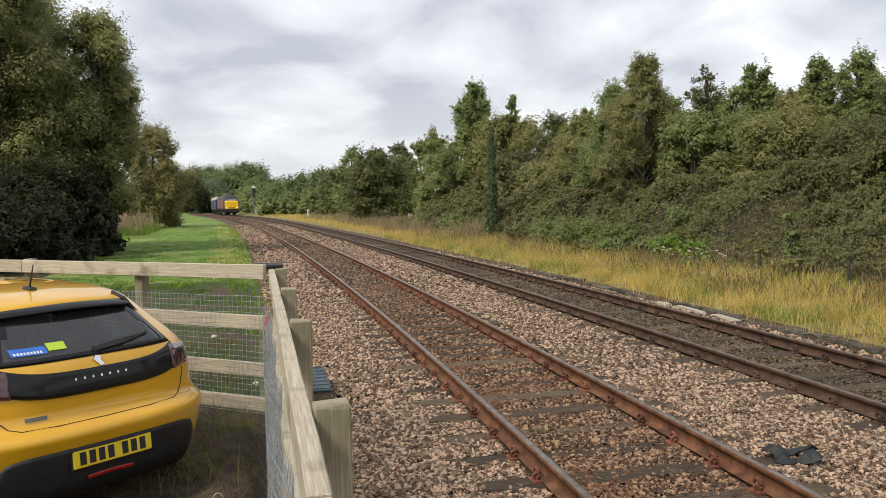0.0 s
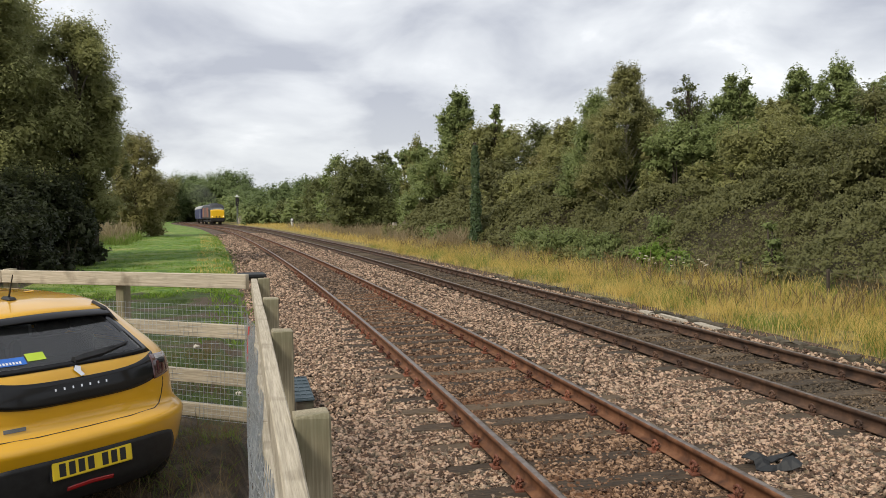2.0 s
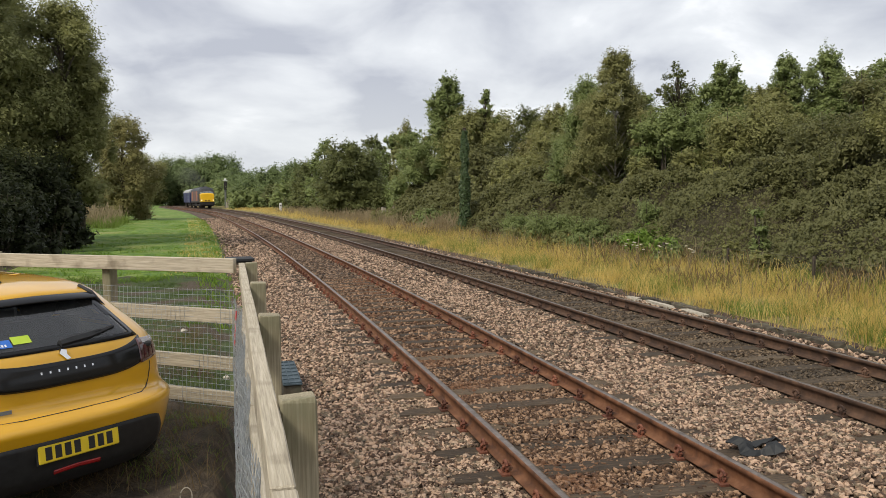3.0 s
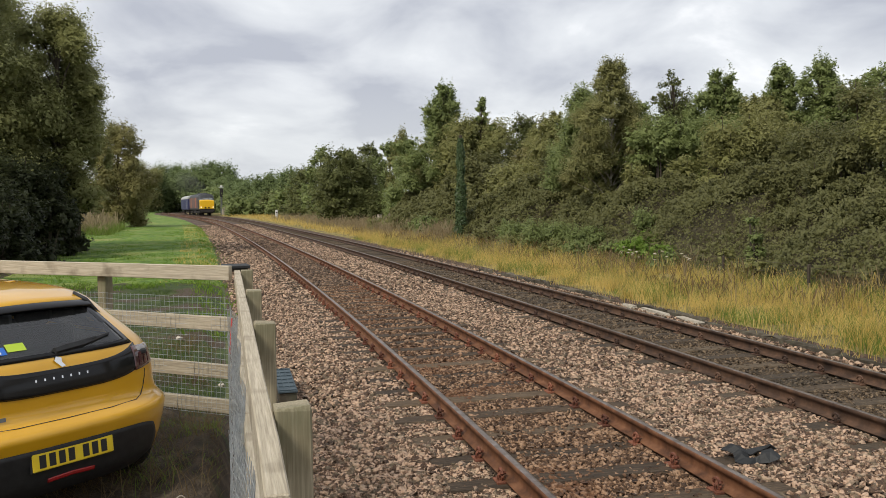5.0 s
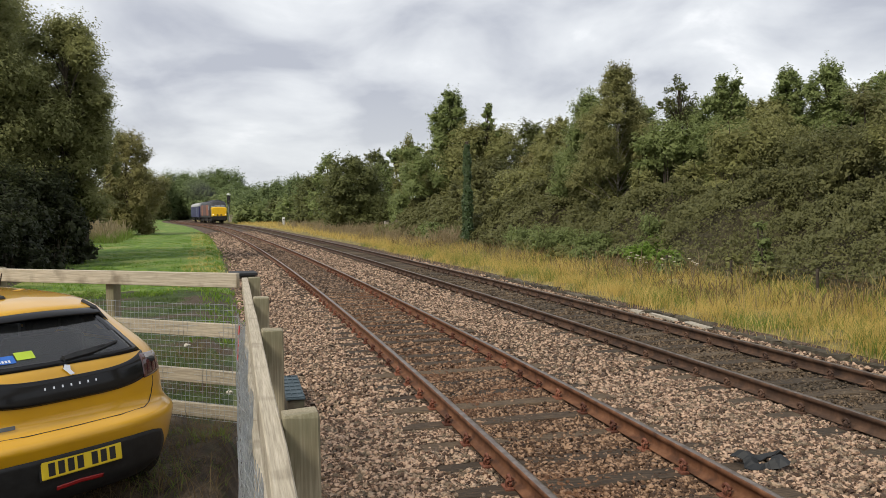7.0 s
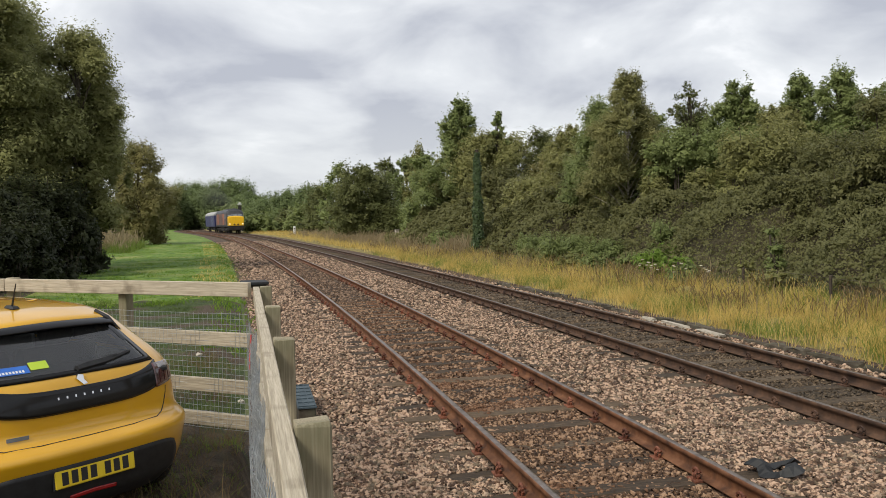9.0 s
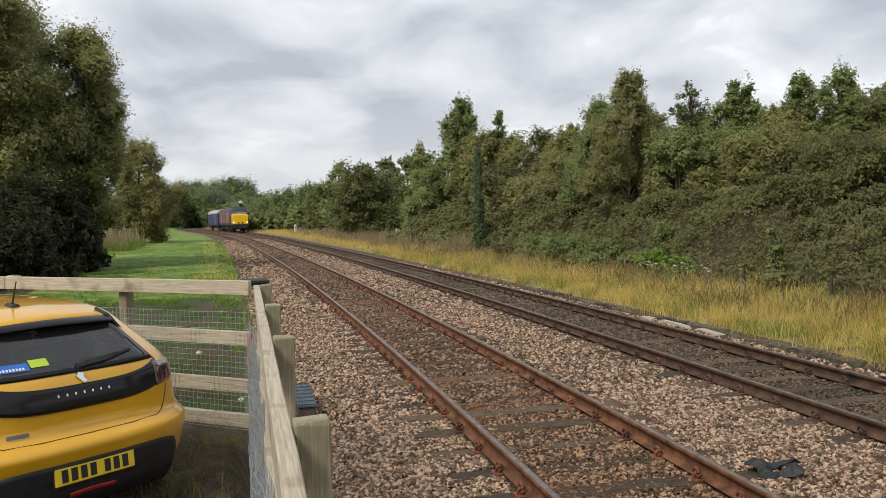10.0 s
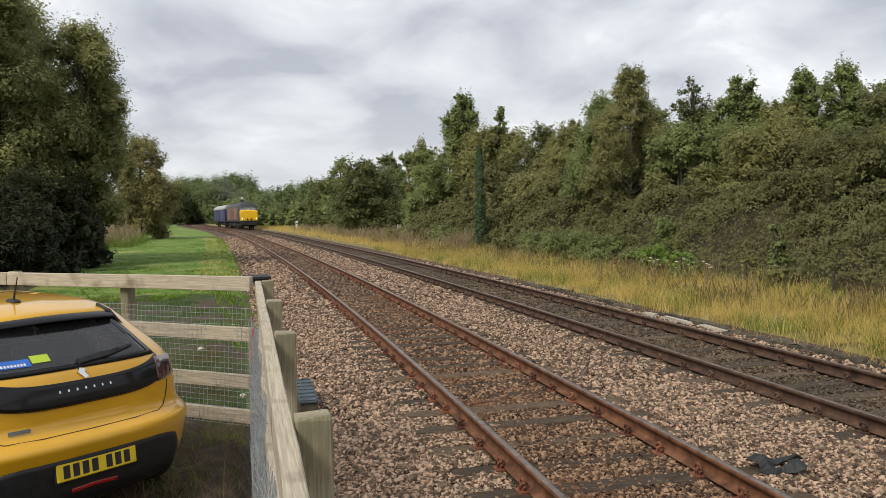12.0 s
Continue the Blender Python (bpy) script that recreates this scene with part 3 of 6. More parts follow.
# ---------------------------------------------------------------- stone edging of the old platform
def build_edging():
    edge = tagged(new("stone_edging"), "low mossy stone edging along the overgrown old platform", "stone edging", kind="structure")
    s = 4.0
    while s < 26:
        ln = random.uniform(0.75, 1.25)
        bm = bmesh.new()
        box(bm, (-0.10, 0.01, -0.16), (0.10, ln - 0.01, random.uniform(-0.02, 0.045)), 0.02)
        bmesh.ops.subdivide_edges(bm, edges=[e for e in bm.edges if abs(e.verts[0].co.y - e.verts[1].co.y) > 0.4], cuts=3)
        for v in bm.verts:
            v.co += Vector((random.uniform(-0.022, 0.022), random.uniform(-0.012, 0.012), random.uniform(-0.02, 0.02)))
        ob = part("edging_stone", bm, M["stone"], edge)
        ob.matrix_basis = on_line(s, 5.50 + random.uniform(-0.03, 0.03), random.uniform(-0.155, -0.115), random.uniform(-2.0, 2.0))
        s += ln
    for s, ln, u in ((12.9, 0.75, 5.25), (14.0, 0.9, 5.22), (15.2, 0.45, 5.22)):
        bm = bmesh.new()
        box(bm, (-0.07, 0, -0.06), (0.07, ln, 0.015), 0.015)
        for v in bm.verts:
            v.co += Vector((random.uniform(-0.025, 0.025), random.uniform(-0.03, 0.03), random.uniform(-0.01, 0.01)))
        slab = tagged(mesh_object("concrete_slab", bm, M["stone_pale"]), "broken pale concrete slab lying beside the far rail", "slab", "broken slabs")
        slab.matrix_world = on_line(s, u, -0.125, random.uniform(-3, 3))


build_edging()


# ---------------------------------------------------------------- timber fence
def board(bm, a, b, thick, high, side=0.0):
    """A board between plan points a and b whose top edge runs from a to b (x, y, z)."""
    a, b = Vector(a), Vector(b)
    d = b - a
    ln = math.hypot(d.x, d.y)
    th = math.atan2(d.y, d.x)
    n = Vector((-math.sin(th), math.cos(th), 0))
    verts = []
    k = 7
    for i in range(k):
        p = a + d * (i / (k - 1))
        w = random.uniform(-0.0015, 0.0015)
        for ox, oz in ((-thick / 2, 0), (thick / 2, 0), (thick / 2, -high), (-thick / 2, -high)):
            verts.append(bm.verts.new(p + n * (ox + side + w) + Vector((0, 0, oz + w))))
    for i in range(k - 1):
        for j in range(4):
            bm.faces.new((verts[4 * i + j], verts[4 * i + (j + 1) % 4], verts[4 * i + 4 + (j + 1) % 4], verts[4 * i + 4 + j]))
    bm.faces.new(verts[:4][::-1])
    bm.faces.new(verts[-4:])
    bmesh.ops.recalc_face_normals(bm, faces=bm.faces)
    bmesh.ops.bevel(bm, geom=[e for e in bm.edges if e.is_boundary is False and abs(e.calc_face_angle(0)) > 1.0], offset=0.004, segments=1, affect="EDGES")
    return ln


def fence_board(parent, a, b, thick=0.05, high=0.13, side=0.0):
    """A board as an object whose own x axis runs along it, so that its grain does too."""
    a, b = Vector(a), Vector(b)
    th = math.atan2((b - a).y, (b - a).x)
    bm = bmesh.new()
    ln = math.hypot((b - a).x, (b - a).y)
    board(bm, (0, 0, 0), (ln, 0, (b - a).z), thick, high, side)
    ob = part("fence_rail", bm, M["wood"], parent)
    ob.matrix_basis = pose(a.x, a.y, a.z, 0, 0, math.degrees(th))
    return ob


def fence_post(parent, x, y, z0, z1, turn, w=0.1):
    bm = bmesh.new()
    box(bm, (-w / 2, -w / 2, z0 - z1), (w / 2, w / 2, 0), 0.006)
    for v in bm.verts:
        if v.co.z > -0.05:
            v.co.z += 0.006 * (v.co.x - v.co.y) / w * random.uniform(-1, 1)
    ob = part("fence_post", bm, M["wood_post"], parent)
    ob.matrix_basis = pose(x, y, z1, random.uniform(-0.6, 0.6), random.uniform(-0.6, 0.6), turn)
    return ob


def net(parent, a, b, z0, z1, dx, dz, r, wob=0.004):
    """Welded wire netting between plan points a and b."""
    a, b = np.array(a, float), np.array(b, float)
    ln = np.linalg.norm(b - a)
    rods = []
    n = np.array((-(b - a)[1], (b - a)[0])) / ln

    def off(t, z):
        return wob * math.sin(5 * t + 3 * z) * 4

    nx, nz = int(ln / dx), int((z1 - z0) / dz)
    for i in range(nx + 1):
        for j in range(3):
            za, zb = z0 + (z1 - z0) * j / 3, z0 + (z1 - z0) * (j + 1) / 3
            t = i * dx
            p, q = a + (b - a) * t / ln, a + (b - a) * t / ln
            rods.append(((*(p + n * off(t, za)), za), (*(q + n * off(t, zb)), zb)))
    for k in range(nz + 1):
        z = z0 + k * dz
        m = max(6, int(ln / 0.3))
        for j in range(m):
            t0, t1 = ln * j / m, ln * (j + 1) / m
            rods.append(((*(a + (b - a) * t0 / ln + n * off(t0, z)), z + 0.004 * math.sin(9 * t0)), (*(a + (b - a) * t1 / ln + n * off(t1, z)), z + 0.004 * math.sin(9 * t1))))
    P, Q = np.array([p for p, _ in rods]), np.array([q for _, q in rods])
    d = (Q - P) / np.linalg.norm(Q - P, axis=1, keepdims=True)
    e = np.cross(d, np.array((0.31, 0.17, 0.93)))
    e /= np.linalg.norm(e, axis=1, keepdims=True)
    g = np.cross(d, e)
    ring = [r * (math.cos(t) * e + math.sin(t) * g) for t in (0, math.tau / 3, 2 * math.tau / 3)]
    v = np.stack([P + c for c in ring] + [Q + c for c in ring], 1)
    f = np.array([(0, 1, 4, 3), (1, 2, 5, 4), (2, 0, 3, 5)])
    faces = (f[None] + 6 * np.arange(len(P))[:, None, None]).reshape(-1, 4)
    ob = new("wire_netting", array_mesh("wire_netting", v.reshape(-1, 3), faces, M["wire"]))
    ob.parent = parent
    ob["label"] = "galvanised square wire netting"
    return ob


CORNER = (-1.53, 7.00)


def build_fences():
    side = tagged(new("timber_fence"), "weathered timber post and rail fence with wire netting beside the track", "fence", "fences of the yard")
    d = np.array((-1.24, 5.305))
    d /= np.linalg.norm(d)
    turn = math.degrees(math.atan2(d[1], d[0])) - 90
    near = np.array(CORNER) - d * 7.4
    cut = np.array(CORNER) - d * 5.62
    n = np.array((d[1], -d[0]))  # to the track
    c3 = np.array(CORNER)
    for z, h in ((1.455, 0.13), (1.02, 0.12), (0.60, 0.12), (0.30, 0.12)):
        fence_board(side, (*(c3 + d * 0.02), z), (*(c3 - d * 3.3), z - 0.006), 0.052, h)
        fence_board(side, (*(c3 - d * 3.306), z - 0.004), (*cut, z - 0.010), 0.052, h)
        fence_board(side, (*(cut - d * 0.008), z - 0.016), (*near, z - 0.02), 0.052, h)
    for back, dz in ((0.154, 0.012), (1.85, 0.012), (3.37, 0.012), (4.99, 0.012), (6.55, 0.012)):
        p = c3 - d * back + n * 0.079
        fence_post(side, p[0], p[1], -0.3, 1.455 + dz, turn, 0.1)
    q = n * -0.045
    net(side, near + q, c3 + q - d * 0.03, 0.16, 1.16, 0.05, 0.05, 0.0016, 0.007)
    net(side, near + q * 1.35, c3 + q * 1.35 - d * 0.03, 0.16, 1.12, 0.075, 0.075, 0.0014, 0.009)

    back = tagged(new("timber_fence"), "weathered timber post and rail fence with wire netting behind the car", "fence", "fences of the yard")
    e = np.array((-4.62 - CORNER[0], 8.35 - CORNER[1]))
    e /= np.linalg.norm(e)
    m = np.array((-e[1], e[0]))
    if m[1] > 0:
        m = -m
    t2 = math.degrees(math.atan2(e[1], e[0]))
    start = c3 - np.array((0.06, 0.0))
    for z, h, rise in ((1.495, 0.13, 0.0), (1.035, 0.125, 0.02), (0.605, 0.125, 0.02), (0.285, 0.12, 0.03)):
        fence_board(back, (*start, z), (*(start + e * 3.05), z + rise), 0.05, h)
        fence_board(back, (*(start + e * 3.06), z + rise), (*(start + e * 6.2), z + 1.6 * rise), 0.05, h)
    for k in (1.52, 3.05, 4.5, 6.0):
        p = start + e * k - m * 0.08
        fence_post(back, p[0], p[1], -0.2, 1.47 + 0.03 * k / 3, t2, 0.1)
    net(back, start + m * 0.035, start + e * 6.0 + m * 0.035, 0.16, 1.22, 0.05, 0.05, 0.0016, 0.004)

    bm = bmesh.new()
    for k, (za, zb) in enumerate(((1.20, 1.12), (1.12, 1.02), (1.02, 0.92))):
        box(bm, (-0.009, -0.003, za - 1.2), (0.009, 0.003, zb - 1.2 + 0.002), 0.0)
    tape = tagged(mesh_object("warning_tape", bm, [M["red_tape"]]), "faded red strip of tape tied to the fence corner", "tape")
    tape.matrix_world = pose(-1.405, 6.2, 1.14, 3, 4, turn + 70)


build_fences()


# ---------------------------------------------------------------- plants
def leaf_quads(P, N, size, aspect=0.62, flat=0.6):
    """Leaf-shaped quads at P that face roughly along N."""
    n = len(P)
    nn = N * (1 - flat * RNG.random((n, 1))) + units(n) * flat
    nn /= np.linalg.norm(nn, axis=1, keepdims=True) + 1e-9
    a = np.cross(nn, units(n))
    a /= np.linalg.norm(a, axis=1, keepdims=True) + 1e-9
    b = np.cross(nn, a)
    s = (size * RNG.uniform(0.55, 1.25, n))[:, None]
    v = np.stack([P + a * s * 1.1, P + (b * aspect - a * 0.6) * s, P - (b * aspect + a * 0.7) * s], 1)
    # every leaf faces outwards, so that a crown is lit as one soft mass
    g = np.cross(v[:, 1] - v[:, 0], v[:, 2] - v[:, 0])
    turned = (g * N).sum(1) < 0
    v[turned] = v[turned][:, ::-1]
    return v.reshape(-1, 3), np.arange(3 * n).reshape(n, 3)


def soft_normals(me, first, N, blend=0.75):
    """Give the leaves (triangles whose corners begin at vertex first) normals that lean to N."""
    n = len(me.vertices)
    co = np.empty(n * 3, np.float32)
    me.vertices.foreach_get("co", co)
    co = co.reshape(-1, 3)
    nor = np.empty(n * 3, np.float32)
    me.vertices.foreach_get("normal", nor)
    nor = nor.reshape(-1, 3)
    tri = co[first:first + 3 * len(N)].reshape(-1, 3, 3)
    g = np.cross(tri[:, 1] - tri[:, 0], tri[:, 2] - tri[:, 0])
    g /= np.linalg.norm(g, axis=1, keepdims=True) + 1e-9
    m = N / (np.linalg.norm(N, axis=1, keepdims=True) + 1e-9) * blend + g * (1 - blend)
    m /= np.linalg.norm(m, axis=1, keepdims=True) + 1e-9
    nor[first:first + 3 * len(N)] = np.repeat(m, 3, axis=0)
    me.polygons.foreach_set("use_smooth", np.ones(len(me.polygons), bool))
    me.normals_split_custom_set_from_vertices(nor)


def crown_mesh(name, blobs, size, mat, density=2.0, core=0.72, gaps=0.0):
    """A crown: leaves over and inside many lumps (x, y, z, rx, ry, rz), thinned where the crown is open."""
    Ps, Ns, Sz = [], [], []
    for x, y, z, rx, ry, rz in blobs:
        r = np.array((rx, ry, rz))
        area = 4 * math.pi * (((rx * ry) ** 1.6 + (rx * rz) ** 1.6 + (ry * rz) ** 1.6) / 3) ** (1 / 1.6)
        n = max(30, int(area / (size * size * 1.1) * density * (1 - gaps)))
        # leaves sit along twigs that reach out and up from the lump
        twigs = units(max(10, n // 22)) + np.array((0, 0, 0.25))
        reach = RNG.uniform(0.76, 1.16, len(twigs))
        k = RNG.integers(0, len(twigs), n)
        q = 1 - 0.50 * RNG.random(n) ** 1.1
        d = twigs[k] + RNG.normal(size=(n, 3)) * (0.24 - 0.13 * q)[:, None]
        rad = reach[k] * q
        P = np.array((x, y, z)) + d * r * rad[:, None]
        out = np.ones(n, bool)
        for bx, by, bz, qx, qy, qz in blobs:
            if (bx, by, bz) != (x, y, z):
                out &= (((P - (bx, by, bz)) / (qx, qy, qz)) ** 2).sum(1) > 0.45
        Ps.append(P[out])
        Ns.append((d * 0.6 + np.array((0, 0, 0.75)))[out])
        Sz.append(np.full(out.sum(), size))
        if core:
            # the shaded inside: fewer and larger sprays of leaves
            k = max(12, n // 5)
            d = units(k)
            Ps.append(np.array((x, y, z)) + d * r * RNG.uniform(0.25, core, (k, 1)))
            Ns.append(d * 0.6 + np.array((0, 0, 0.75)))
            Sz.append(np.full(k, size * 2.2))
    Ns = np.concatenate(Ns)
    v, f = leaf_quads(np.concatenate(Ps), Ns, np.concatenate(Sz))
    me = array_mesh(name, v, f, mat)
    soft_normals(me, 0, Ns)
    return me


def tree(label, x, y, base, top, width, size, mat, bark="bark", lumps=12, low=0.25, shape="round", density=1.6, gaps=0.0, core=0.7, group="trees along the line", category="tree", seed=0):
    """A tree with a tapered trunk, limbs to each lump of leaves, and an uneven crown."""
    rnd = random.Random(seed * 77 + int(x * 10) + int(y * 3))
    t = tagged(new("tree" if category == "tree" else category), label, category, group)
    t.location = (x, y, base)
    h = top - base
    blobs = []
    for i in range(lumps):
        k = (i + 0.5) / lumps
        zz = low + (1 - low) * k
        if shape == "cone":
            w = 1.0 * (1 - k) ** 0.65 + 0.03
        elif shape == "poplar":
            w = math.sin(math.pi * min(1, 0.18 + 0.80 * k)) ** 0.7
        else:
            w = math.sqrt(max(0.05, 1 - (2 * k - 0.85) ** 2 * 0.85))
        a = i * 2.4 + rnd.uniform(-0.5, 0.5)
        off = rnd.uniform(0.25, 0.75) * w * width / 2
        br = width * rnd.uniform(0.17, 0.31) * (0.5 + 0.5 * w) * (12 / lumps) ** 0.33
        if shape == "cone":
            off, br = rnd.uniform(0.3, 1.0) * w * width / 2, width * rnd.uniform(0.11, 0.2) * (0.4 + 0.6 * w)
        bz = br * rnd.uniform(0.75, 1.05)
        if shape == "poplar":
            br, bz = br * 0.7, br * 1.6
        blobs.append((off * math.cos(a), off * math.sin(a), min(h * zz, h - bz * 0.8), br, br, bz))
    if shape in ("cone", "poplar") or gaps > 0.05:
        for i in range(9):
            k = 0.45 + 0.5 * rnd.random()
            a = rnd.uniform(0, math.tau)
            o = width * (0.5 if shape == "cone" else 0.62) * (1.1 - k) * rnd.uniform(0.3, 1.0)
            blobs.append((o * math.cos(a), o * math.sin(a), h * k, width * 0.075, width * 0.075, width * rnd.uniform(0.14, 0.22)))
    tip = 0.05 if shape == "cone" else 0.10
    blobs.append((0, 0, h - width * 0.17, width * tip, width * tip, width * 0.19))
    bm = bmesh.new()
    r0 = max(0.04, (0.006 if bark == "birch_bark" else 0.016) * h)
    lean = rnd.uniform(-0.03, 0.03) * h
    tube(bm, [(0, 0, -0.4), (lean * 0.2, 0, h * 0.3), (lean * 0.6, lean * 0.3, h * 0.65), (lean * 0.2, 0, h * 0.97)], [r0 * 1.25, r0, r0 * 0.55, r0 * 0.12], 8)
    for bx, by, bz, br, _, _ in blobs:
        z0 = max(0.12 * h, bz - rnd.uniform(0.10, 0.2) * h)
        tube(bm, [(lean * 0.3, 0, z0), (bx * 0.5, by * 0.5, (z0 + bz) / 2 + 0.02 * h), (bx, by, bz)], [r0 * 0.4, r0 * 0.25, r0 * 0.06], 5, False)
    part("trunk", bm, M[bark], t, "pale bark" if bark == "birch_bark" else "")
    c = new("crown", crown_mesh("crown", blobs, size, M[mat], density, core, gaps=gaps))
    c.parent = t
    return t


def base_at(x, y):
    i = np.argmin((X_AX - x) ** 2 + (Y_AX - y) ** 2)
    u = (x - X_AX[i]) * math.cos(TH_AX[i]) + (y - Y_AX[i]) * math.sin(TH_AX[i])
    return float(ground_z(S_AX[i], u)) - 0.05


